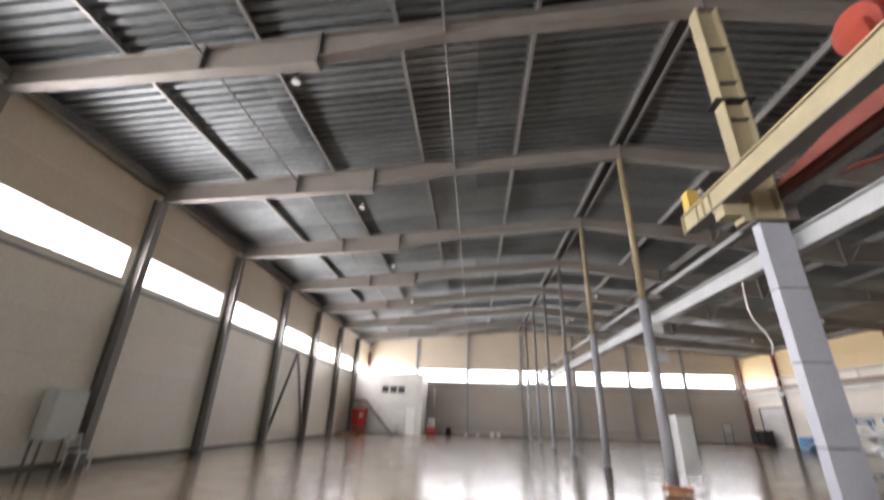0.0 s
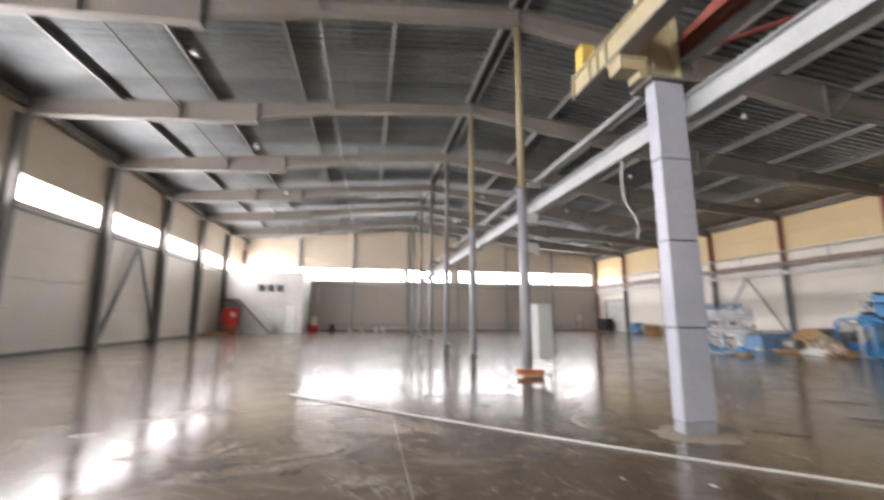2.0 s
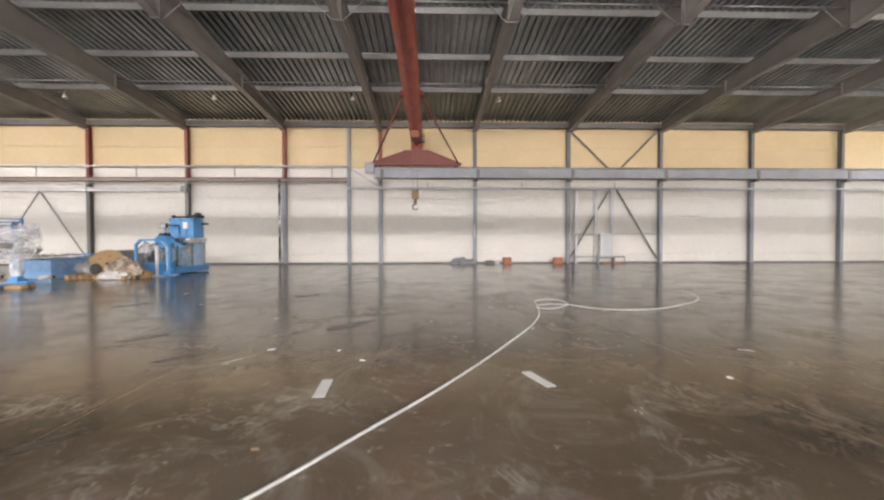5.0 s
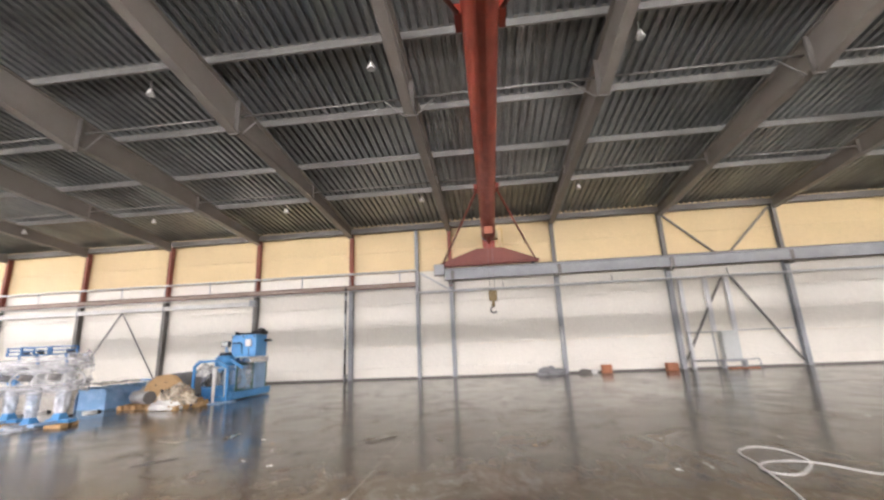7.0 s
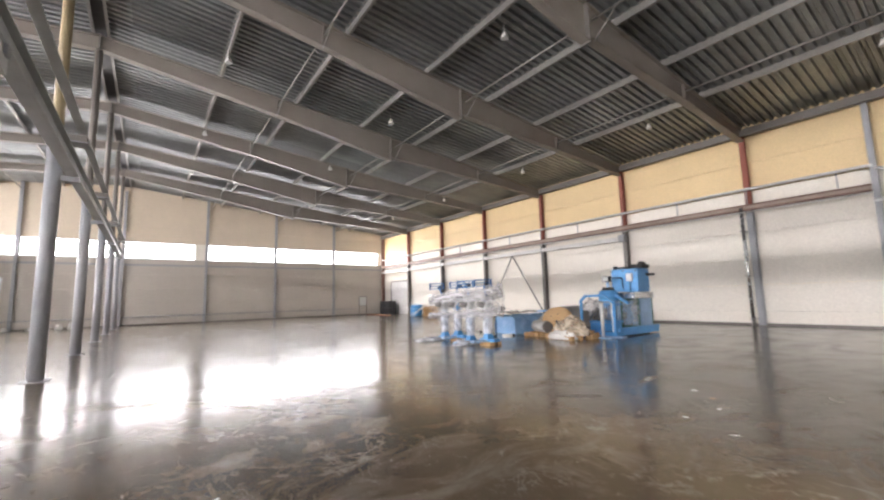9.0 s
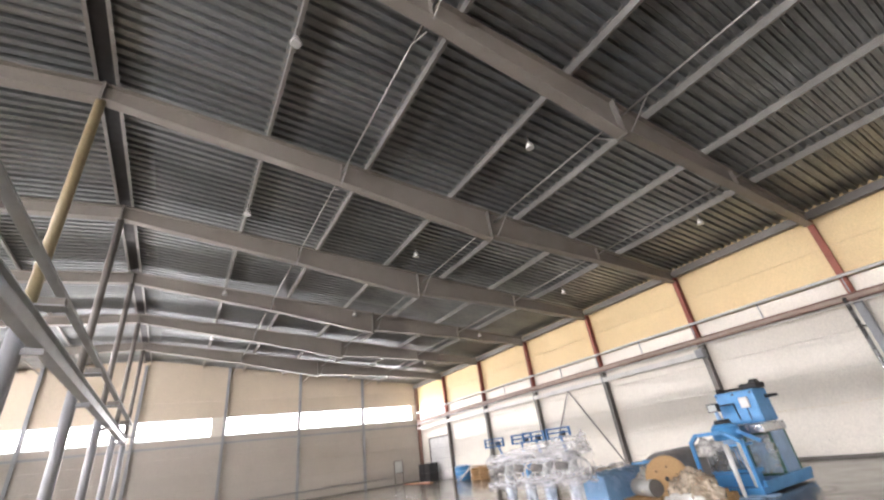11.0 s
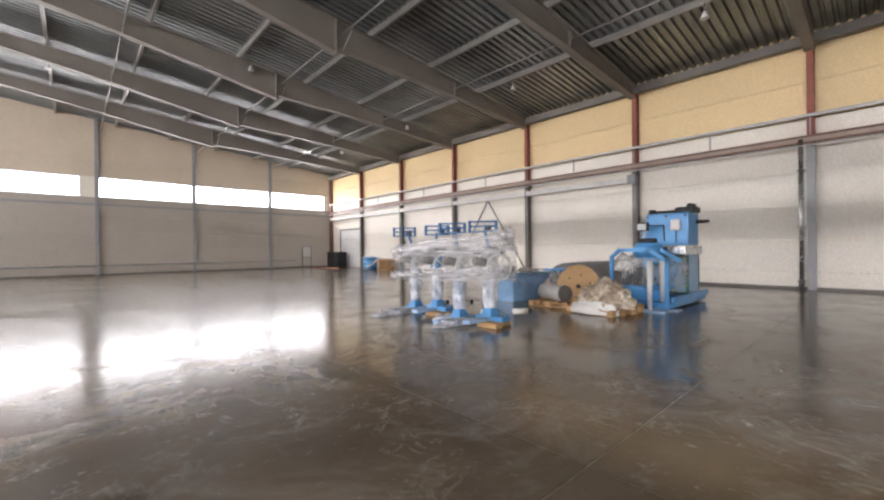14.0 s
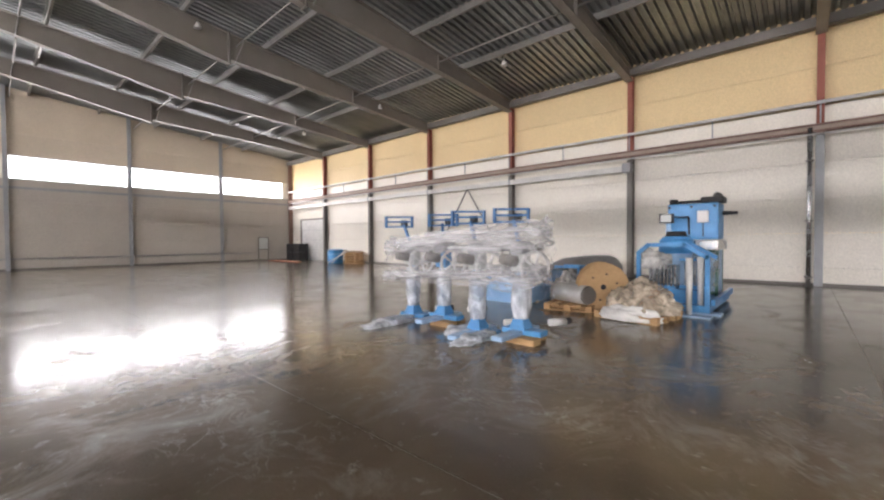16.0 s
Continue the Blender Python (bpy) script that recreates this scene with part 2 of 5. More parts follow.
def glass():
    m = bpy.data.materials.new("window_glass")
    m.use_nodes = True
    p = m.node_tree.nodes["Principled BSDF"]
    p.inputs["Base Color"].default_value = (0.97, 0.98, 0.98, 1)
    p.inputs["Transmission Weight"].default_value, p.inputs["Roughness"].default_value, p.inputs["IOR"].default_value = 1.0, 0.02, 1.02
    return m


GLASS = glass()

# ---- building helpers ----


def box(bm, x0, y0, z0, x1, y1, z1):
    vs = [bm.verts.new((x, y, z)) for x in (x0, x1) for y in (y0, y1) for z in (z0, z1)]
    for q in ((0, 1, 3, 2), (4, 6, 7, 5), (0, 4, 5, 1), (2, 3, 7, 6), (0, 2, 6, 4), (1, 5, 7, 3)):
        bm.faces.new([vs[i] for i in q])


def bevelled(bm, w):
    bmesh.ops.bevel(bm, geom=list(bm.edges), offset=w, segments=2, affect="EDGES", profile=0.6)
    return bm


def rbox(x0, y0, z0, x1, y1, z1, w=0.01):
    bm = bmesh.new()
    box(bm, x0, y0, z0, x1, y1, z1)
    bmesh.ops.recalc_face_normals(bm, faces=bm.faces)
    return bevelled(bm, w)


def rod(bm, a, b, r, r2=None, seg=12):
    """A bar of round section from a to b."""
    a, b = Vector(a), Vector(b)
    r2 = r if r2 is None else r2
    q = (b - a).to_track_quat("Z", "Y")
    rings = []
    for c, rad in ((a, r), (b, r2)):
        rings.append([bm.verts.new(c + q @ Vector((rad * math.cos(k * math.tau / seg), rad * math.sin(k * math.tau / seg), 0))) for k in range(seg)])
    for k in range(seg):
        f = bm.faces.new((rings[0][k], rings[0][(k + 1) % seg], rings[1][(k + 1) % seg], rings[1][k]))
        f.smooth = True
    bm.faces.new(rings[0][::-1])
    bm.faces.new(rings[1])
    return bm


def rods(*items):
    bm = bmesh.new()
    for it in items:
        rod(bm, *it)
    return bm


def boxes(*items):
    bm = bmesh.new()
    for it in items:
        box(bm, *it)
    return bm


def bar(a, b, w, h, up=(0, 0, 1)):
    """A straight bar of rectangular section, w wide and h high, from a to b."""
    a, b = Vector(a), Vector(b)
    d = (b - a).normalized()
    s = d.cross(Vector(up)).normalized()
    u = s.cross(d)
    bm = bmesh.new()
    vs = [bm.verts.new(c + s * w / 2 * i + u * h / 2 * j) for c in (a, b) for i in (-1, 1) for j in (-1, 1)]
    for q in ((0, 1, 3, 2), (4, 6, 7, 5), (0, 4, 5, 1), (2, 3, 7, 6), (0, 2, 6, 4), (1, 5, 7, 3)):
        bm.faces.new([vs[i] for i in q])
    return bm


def extrude_xz(bm, pts, y0, y1):
    """A plate with the outline pts (x, z), from y0 to y1."""
    a = [bm.verts.new((x, y0, z)) for x, z in pts]
    b = [bm.verts.new((x, y1, z)) for x, z in pts]
    bm.faces.new(a)
    bm.faces.new(b[::-1])
    for i in range(len(pts)):
        j = (i + 1) % len(pts)
        bm.faces.new((a[j], a[i], b[i], b[j]))
    return bm


def extrude_yz(bm, pts, x0, x1):
    a = [bm.verts.new((x0, y, z)) for y, z in pts]
    b = [bm.verts.new((x1, y, z)) for y, z in pts]
    bm.faces.new(a)
    bm.faces.new(b[::-1])
    for i in range(len(pts)):
        j = (i + 1) % len(pts)
        bm.faces.new((a[j], a[i], b[i], b[j]))
    return bm


def mesh_of(name, bm, mat):
    bmesh.ops.recalc_face_normals(bm, faces=bm.faces)
    me = bpy.data.meshes.new(name)
    bm.to_mesh(me)
    bm.free()
    me.materials.append(mat)
    return me


def part(name, bm, mat, parent, label=""):
    ob = new(name, mesh_of(name, bm, mat))
    ob.parent = parent
    if parent:
        ob.matrix_parent_inverse = parent.matrix_basis.inverted() if parent.matrix_basis != Matrix() else Matrix()
    if label:
        tagged(ob, label)
    return ob


def thing(name, label, category, at=(0, 0, 0), group="", kind=""):
    ob = new(name)
    ob.empty_display_size = 0.2
    ob.location = at
    return tagged(ob, label, category, group, kind)


def lump(rx, ry, rz, seed, rough=0.25, sub=4, flat=0.0):
    """A sagging heap with an uneven skin, standing on z = 0."""
    bm = bmesh.new()
    bmesh.ops.create_icosphere(bm, subdivisions=sub, radius=1)
    for v in bm.verts:
        d = v.co.normalized()
        k = 1 + rough * noise.fractal(d * 1.8 + Vector((seed, 0, 0)), 1, 2, 4) + 0.35 * rough * noise.noise(d * 7 + Vector((seed, 3, 1)))
        v.co = Vector((d.x * rx * k, d.y * ry * k, max(0, d.z * rz * k + flat)))
    for f in bm.faces:
        f.smooth = True
    return bm


def sheet_over(path, seg_y, fn):
    """A surface from a function fn(u, v) over a grid."""
    bm = bmesh.new()
    g = [[bm.verts.new(fn(i / path, j / seg_y)) for j in range(seg_y + 1)] for i in range(path + 1)]
    for i in range(path):
        for j in range(seg_y):
            f = bm.faces.new((g[i][j], g[i + 1][j], g[i + 1][j + 1], g[i][j + 1]))
            f.smooth = True
    return bm


def tube_curve(name, pts, r, mat, parent=None):
    cu = bpy.data.curves.new(name, "CURVE")
    cu.dimensions, cu.bevel_depth, cu.bevel_resolution, cu.resolution_u = "3D", r, 2, 8
    sp = cu.splines.new("BEZIER")
    sp.bezier_points.add(len(pts) - 1)
    for bp, q in zip(sp.bezier_points, pts):
        bp.co = q
        bp.handle_left_type = bp.handle_right_type = "AUTO"
    cu.materials.append(mat)
    ob = new(name, cu)
    ob.parent = parent
    return ob


# ---- roof ----


def roof_top(x):
    return 11.42 - (0.092 * (XC - x) if x < XC else 0.108 * (x - XC))


def roof_deck(x0, x1, name):
    """Trapezoidal steel sheet, its ribs running down the slope."""
    prof = ((0.0, 0.0), (0.11, 0.0), (0.145, 0.1), (0.265, 0.1), (0.3, 0.0))
    ys, zs = [], []
    y = YS - 0.3
    while y < YN + 0.3:
        for dy, dz in prof[:-1]:
            ys.append(y + dy)
            zs.append(dz)
        y += 0.3
    n = len(ys)
    verts = [(x, yy, roof_top(x) + 0.3 + zz) for x in (x0, x1) for yy, zz in zip(ys, zs)]
    faces = [(i, i + 1, n + i + 1, n + i) for i in range(n - 1)]
    me = bpy.data.meshes.new(name)
    me.from_pydata(verts, [], faces)
    me.materials.append(DECK)
    ob = tagged(new(name, me), "ribbed galvanised steel roof deck on purlins", "ceiling", kind="structure")
    mod = ob.modifiers.new("thick", "SOLIDIFY")
    mod.thickness = 0.03
    mod.offset = 1
    return ob


roof_deck(XL - 0.4, XC, "ceiling_west")
roof_deck(XC, XR + 0.4, "ceiling_east")

LOWER = [(-12.45, 9.22), (-7.0, 9.52), (-4.02, 9.66), (-3.98, 9.86), (-0.8, 10.45), (XC, 10.95),
         (11.6, 10.0), (17.36, 8.95), (17.44, 9.1), (23.5, 8.82), (29.15, 8.4)]


def rafter(y):
    ob = thing("roof_rafter", "tapered grey steel rafter spanning under the roof", "roof beam", (XC, y, 10.95), "roof rafters")
    up = [(x, roof_top(x) + 0.02) for x in (29.15, 23.5, 17.4, 11.6, XC, -0.8, -4.0, -7.0, -12.45)]
    part("web", extrude_xz(bmesh.new(), LOWER + up, y - 0.02, y + 0.02), RAFTER, ob)
    for (xa, za), (xb, zb) in zip(LOWER, LOWER[1:]):
        if xb - xa < 0.2:
            continue
        fl = bmesh.new()
        q = [fl.verts.new(v) for v in ((xa, y - 0.15, za), (xb, y - 0.15, zb), (xb, y + 0.15, zb), (xa, y + 0.15, za),
                                       (xa, y - 0.15, za - 0.03), (xb, y - 0.15, zb - 0.03), (xb, y + 0.15, zb - 0.03), (xa, y + 0.15, za - 0.03))]
        for f in ((0, 1, 2, 3), (4, 7, 6, 5), (0, 4, 5, 1), (3, 2, 6, 7), (0, 3, 7, 4), (1, 5, 6, 2)):
            fl.faces.new([q[i] for i in f])
        part("bottom_flange", fl, RAFTER, ob)
    for xa, xb in ((-12.45, XC), (XC, 29.15)):
        tf = bmesh.new()
        za, zb = roof_top(xa) + 0.02, roof_top(xb) + 0.02
        q = [tf.verts.new(v) for v in ((xa, y - 0.14, za), (xb, y - 0.14, zb), (xb, y + 0.14, zb), (xa, y + 0.14, za),
                                       (xa, y - 0.14, za + 0.03), (xb, y - 0.14, zb + 0.03), (xb, y + 0.14, zb + 0.03), (xa, y + 0.14, za + 0.03))]
        for f in ((0, 1, 2, 3), (4, 7, 6, 5), (0, 4, 5, 1), (3, 2, 6, 7), (0, 3, 7, 4), (1, 5, 6, 2)):
            tf.faces.new([q[i] for i in f])
        part("top_flange", tf, RAFTER, ob)
    for x, zb in ((-7.0, 9.5), (-4.0, 9.6), (17.4, 8.88), (XC, 10.88)):
        part("splice_plate", boxes((x - 0.03, y - 0.17, zb, x + 0.03, y + 0.17, roof_top(x) + 0.06)), STEEL, ob)
    for x, zb in ((-0.8, 10.45), (11.6, 10.0), (23.5, 8.82)):
        part("stiffener", boxes((x - 0.01, y - 0.13, zb, x + 0.01, y + 0.13, roof_top(x))), RAFTER, ob)
    return ob


for y in FRAMES[:-1]:
    rafter(y)


def purlin(x, pair=False):
    ob = thing("purlin", "long light steel purlin under the roof deck", "purlin", (x, 11, roof_top(x)), "roof purlins")
    z = roof_top(x) + 0.05
    for dx in ((-0.22, 0.22) if pair else (0,)):
        part("channel", extrude_xz(bmesh.new(), [(x + dx - 0.006, z), (x + dx + 0.085, z), (x + dx + 0.085, z + 0.012), (x + dx + 0.006, z + 0.012),
                              (x + dx + 0.006, z + 0.25), (x + dx - 0.085, z + 0.25), (x + dx - 0.085, z + 0.238), (x + dx - 0.006, z + 0.238)], YS, YN), PURLIN, ob)
        for y in FRAMES[2:-1]:
            part("lap_cleat", boxes((x + dx + 0.0065, y - 0.3, z + 0.014, x + dx + 0.016, y + 0.3, z + 0.22)), STEEL, ob)
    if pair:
        # flat black strip between the two channels, nearly their full length
        part("black_strip", boxes((x - 0.2, YS + 0.1, z + 0.1, x + 0.2, YN - 0.1, z + 0.115)), BLACK, ob)


for x in (-9.2, -5.65, -2.1, 1.45, 9.3, 12.45, 15.75, 18.9, 22.0, 25.1):
    purlin(x)
purlin(XC, True)
for x, nm in ((XL + 0.32, "west"), (XR - 0.3, "east")):
    z = roof_top(x) - 0.1
    tagged(new("eaves_beam_" + nm, mesh_of("eaves_beam", boxes((x - 0.1, YS, z - 0.12, x + 0.1, YN, z + 0.2), (x - 0.14, YS, z - 0.14, x + 0.14, YN, z - 0.12)), STEEL)),
           "grey steel eaves beam along the wall head", "eaves beam")


def strut(x, drop):
    ob = thing("roof_strut", "thin pale tube strut running between the rafters", "strut", (x, 11, roof_top(x) - drop), "roof struts")
    z = roof_top(x) - drop
    for ya, yb in zip(FRAMES[:-1], FRAMES[1:]):
        part("tube", rods(((x, ya + 0.03, z), (x, yb - 0.03, z), 0.035, 0.035, 8)), PURLIN, ob)
    return ob


for x, d in ((-7.0, 0.28), (-0.85, 0.25), (11.65, 0.3), (17.7, 0.35), (23.55, 0.28)):
    strut(x, d)
    if x in (11.65, 17.7):
        for y in FRAMES[3:-1]:
            for s in (-1, 1):
                b = part("knee_brace", rods(((x, y + s * 0.9, roof_top(x) - d), (x - 0.1, y + s * 0.16, roof_top(x) - d - (0.75 if x > 15 else 0.6)), 0.022, 0.022, 6)), PURLIN, None)
                tagged(b, "short pale diagonal brace at the rafter", "brace", "knee braces")


def high_bay(x, y):
    ob = thing("ceiling_lamp", "small white round ceiling lamp, switched off", "lamp", (x, y, roof_top(x) - 0.3), "ceiling lamps")
    z = roof_top(x) + 0.1
    part("stem", rods(((x, y, z), (x, y, z - 0.3), 0.02, 0.02, 8)), PURLIN, ob)
    part("shade", rods(((x, y, z - 0.3), (x, y, z - 0.5), 0.05, 0.13, 16)), WHITE, ob)
    part("rim", rods(((x, y, z - 0.5), (x, y, z - 0.53), 0.135, 0.12, 16)), FRAMEW, ob)


for y in (1.5, 9.2, 16.4, 24.0, 32.0, 40.0):
    for x in (-5.0, 9.3, 16.2, 25.1):
        high_bay(x, y)

# ---- shell ----
# floor slabs are laid at the end of the file; this is the filler between them
tagged(new("ground", mesh_of("ground", boxes((-300, -300, -0.5, 300, 300, -0.12)), ASPHALT)), "dark asphalt yard around the hall", "ground", kind="structure")
floor = tagged(new("floor", mesh_of("floor", boxes((XL - 0.3, YS - 0.3, -0.11, XR + 0.3, YN + 0.3, -0.003)), JOINT)), "glossy brown-grey sealed concrete floor with pale joints", "floor", kind="structure")


def wall(name, label):
    return thing(name, label, "wall", kind="structure")


def window(name, m, w, h, panes):
    """A strip window: frame, mullions and panes; m puts its lower left inner corner, x along, y up, z inwards."""
    ob = tagged(new(name), "long white-framed strip window full of bright daylight", "window", kind="structure")
    ob.matrix_basis = m

    def add(nm, bm, mat):
        o = new(nm, mesh_of(nm, bm, mat))
        o.parent = ob
        return o
    f = 0.035
    add("window_frame", boxes((0, 0, -0.1, w, f, 0), (0, h - f, -0.1, w, h, 0), (0, f, -0.1, f, h - f, 0), (w - f, f, -0.1, w, h - f, 0)), FRAMEW)
    for k in range(1, panes):
        add("mullion", boxes((w * k / panes - 0.02, f, -0.09, w * k / panes + 0.02, h - f, -0.01)), FRAMEW)
    for k in range(panes):
        g = add("pane", boxes((w * k / panes + 0.02, f, -0.056, w * (k + 1) / panes - 0.02, h - f, -0.05)), GLASS)
        g.visible_shadow = False
    add("window_sill", boxes((-0.02, -0.03, -0.08, w + 0.02, 0, 0.05)), FRAMEW)


west = wall("wall_west", "cream sandwich-panel wall with a high strip window")
east = wall("wall_east", "cream and yellow sandwich-panel wall")
north = wall("wall_north", "cream sandwich-panel end wall with a high strip window")
south = wall("wall_south", "cream sandwich-panel end wall with a high strip window")
G = 0.004
bays = list(zip([YS] + FRAMES[1:-1], FRAMES[1:-1] + [YN]))
count = 0
for ya, yb in bays:
    for za, zb, mat in ((0, 0.62, CREAM), (0.62, 1.8, CREAM), (1.8, 3.0, CREAM), (3.0, 4.2, CREAM), (4.2, WIN_L[0], CREAM), (WIN_L[1], 8.3, BEIGE), (8.3, 10.3, BEIGE)):
        part("panel", boxes((XL - 0.12, ya + G, za + G, XL, yb - G, zb - G)), mat, west)
    part("panel", boxes((XL - 0.12, ya + G, WIN_L[0], XL, ya + 0.36, WIN_L[1])), CREAM, west)
    part("panel", boxes((XL - 0.12, yb - 0.36, WIN_L[0], XL, yb - G, WIN_L[1])), CREAM, west)
    count += 1
    window("window_%d" % count, Matrix.Translation((XL, yb - 0.36, WIN_L[0])) @ Matrix(((0, 0, 1, 0), (-1, 0, 0, 0), (0, 1, 0, 0), (0, 0, 0, 1))), yb - ya - 0.72, WIN_L[1] - WIN_L[0], 2)
    for za, zb, mat in ((0, 0.62, CREAM), (0.62, 1.8, CREAM), (1.8, 3.0, CREAM), (3.0, 4.2, CREAM), (4.2, 5.5, CREAM), (5.5, 6.1, CREAM), (6.1, 7.4, YELLOW), (7.4, 9.4, YELLOW)):
        part("panel", boxes((XR, ya + G, za + G, XR + 0.12, yb - G, zb - G)), mat, east)
xs = [XL, -6.8, -0.8, XC, 11.4, 17.4, 23.4, XR]
for xa, xb in zip(xs, xs[1:]):
    # lower north panels carry the backlit wall's shade in their colour
    for za, zb, mat in ((0, 0.62, CREAMSHADE), (0.62, 1.8, CREAMSHADE), (1.8, 3.0, CREAMSHADE), (3.0, 4.2, CREAMSHADE), (4.2, WIN_N[0], CREAMSHADE), (WIN_N[1], 8.3, BEIGE), (8.3, 11.9, BEIGE)):
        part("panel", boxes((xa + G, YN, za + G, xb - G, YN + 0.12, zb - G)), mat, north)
    w0, w1 = xa + 0.12, xb - 0.12
    if xa == XL:
        w0 = XL + 1.5
    if xb == XR:
        w1 = XR - 0.8
    if xa == XC:
        w1 = xb - 0.9
    if xb == XC:
        w1 = xb - 0.4
    part("panel", boxes((xa + G, YN, WIN_N[0], w0, YN + 0.12, WIN_N[1])), CREAM, north)
    part("panel", boxes((w1, YN, WIN_N[0], xb - G, YN + 0.12, WIN_N[1])), CREAM, north)
    count += 1
    window("window_%d" % count, Matrix.Translation((w0, YN, WIN_N[0])) @ Matrix(((1, 0, 0, 0), (0, 0, -1, 0), (0, 1, 0, 0), (0, 0, 0, 1))), w1 - w0, WIN_N[1] - WIN_N[0], 2)
    part("panel", boxes((xa + G, YS - 0.12, 0, xb - G, YS, WIN_N[0] - G)), CREAM, south)
    part("panel", boxes((xa + G, YS - 0.12, WIN_N[1] + G, xb - G, YS, 11.9)), YELLOW, south)
    count += 1
    window("window_%d" % count, Matrix.Translation((xb - 0.02, YS, WIN_N[0])) @ Matrix(((-1, 0, 0, 0), (0, 0, 1, 0), (0, 1, 0, 0), (0, 0, 0, 1))), xb - xa - 0.04, WIN_N[1] - WIN_N[0], 2)


# ---- columns and wall steel ----
def h_section(x, y, z0, z1, w, d, axis="x", tf=0.018, tw=0.012):
    """An H-shaped column; axis is the way across which the flanges face."""
    if axis == "x":
        return boxes((x - d / 2, y - w / 2, z0, x - d / 2 + tf, y + w / 2, z1), (x + d / 2 - tf, y - w / 2, z0, x + d / 2, y + w / 2, z1), (x - d / 2 + tf, y - tw / 2, z0, x + d / 2 - tf, y + tw / 2, z1))
    return boxes((x - w / 2, y - d / 2, z0, x + w / 2, y - d / 2 + tf, z1), (x - w / 2, y + d / 2 - tf, z0, x + w / 2, y + d / 2, z1), (x - tw / 2, y - d / 2 + tf, z0, x + tw / 2, y + d / 2 - tf, z1))


for y in FRAMES[1:-1]:
    ob = thing("wall_column", "dark grey steel column against the cream wall", "column", (XL + 0.25, y, 0), "west wall columns")
    part("shaft", h_section(XL + 0.22, y, 0.02, 9.3, 0.3, 0.4), COLDARK, ob)
    part("base_plate", boxes((XL + 0.02, y - 0.2, 0.0, XL + 0.48, y + 0.2, 0.02)), STEEL, ob)
    ob = thing("wall_column", "slender grey column with red-brown upper part against the panel wall", "column", (XR - 0.25, y, 0), "east wall columns")
    part("shaft", h_section(XR - 0.18, y, 0.02, 5.4, 0.22, 0.3), TUBE if y < 15 else STEEL, ob)
    part("upper_shaft", h_section(XR - 0.18, y, 5.4, 8.62, 0.2, 0.28), RUST if y > 8 else STEEL, ob, "red-brown primed upper shaft" if y > 8 else "")
    part("base_plate", boxes((XR - 0.38, y - 0.17, 0.0, XR - 0.02, y + 0.17, 0.02)), STEEL, ob)
for x in xs[1:-1]:
    ob = thing("wall_column", "grey steel column on the end wall", "column", (x, YN - 0.15, 0), "north wall columns")
    part("shaft", h_section(x, YN - 0.13, 0, 11.2 if x > -3 else 10.2, 0.2, 0.22, "y"), TUBE, ob)
ob = thing("wall_column", "slender grey intermediate column against the panel wall", "column", (XR - 0.2, 10.3, 0))
part("shaft", h_section(XR - 0.16, 10.3, 0, 8.75, 0.18, 0.26), TUBE, ob)
for x, y in ((XR - 0.15, YN - 0.15), (XL + 0.15, YN - 0.15)):
    ob = thing("corner_column", "dark red-brown steel corner column", "column", (x, y, 0))
    part("shaft", boxes((x - 0.14, y - 0.14, 0, x + 0.14, y + 0.14, 8.7)), CHANNEL, ob)
for nm, wl, x0, y0, x1, y1 in (("baseboard_west", west, XL, YS, XL + 0.03, YN), ("baseboard_east", east, XR - 0.03, YS, XR, YN), ("baseboard_north", north, XL + 0.03, YN - 0.03, XR - 0.03, YN)):
    tagged(new(nm, mesh_of(nm, boxes((x0, y0, 0, x1, y1, 0.1)), STEEL)), "dark metal base flashing along the wall", "baseboard", kind="structure")
tagged(new("trim_north", mesh_of("trim", boxes((XL + 0.3, YN - 0.06, 4.95, XR - 0.3, YN, 5.1)), TUBE)), "grey horizontal wall rail", "wall rail", kind="structure")
tagged(new("trim_west", mesh_of("trim", boxes((XL, YS, 5.62, XL + 0.05, YN, 5.72)), TUBE)), "grey horizontal wall rail under the windows", "wall rail", kind="structure")


def bracing(name, segs, label, r=0.06):
    ob = thing(name, label, "brace", segs[0][0])
    for a, b in segs:
        part("diagonal", bar(a, b, r, r), STEEL, ob)


bracing("wall_bracing", [((XR - 0.2, 29.3, 4.6), (XR - 0.2, 32.2, 0.2)), ((XR - 0.2, 29.3, 4.6), (XR - 0.2, 26.4, 0.2))], "grey inverted-V steel bracing between wall columns")
bracing("wall_bracing", [((XR - 0.2, -6.4, 6.0), (XR - 0.2, -3.8, 8.5)), ((XR - 0.2, -7.0, 6.0), (XR - 0.2, -9.5, 8.5)),
                         ((XR - 0.2, -6.4, 4.8), (XR - 0.2, -3.8, 0.3)), ((XR - 0.2, -6.8, 4.8), (XR - 0.2, -9.5, 0.3))], "grey diagonal steel bracing between wall columns", 0.09)
bracing("wall_bracing", [((XL + 0.25, 29.3, 5.6), (XL + 0.25, 26.5, 0.2)), ((XL + 0.25, 29.3, 5.6), (XL + 0.25, 32.1, 0.2))], "dark inverted-V steel bracing between wall columns", 0.14)

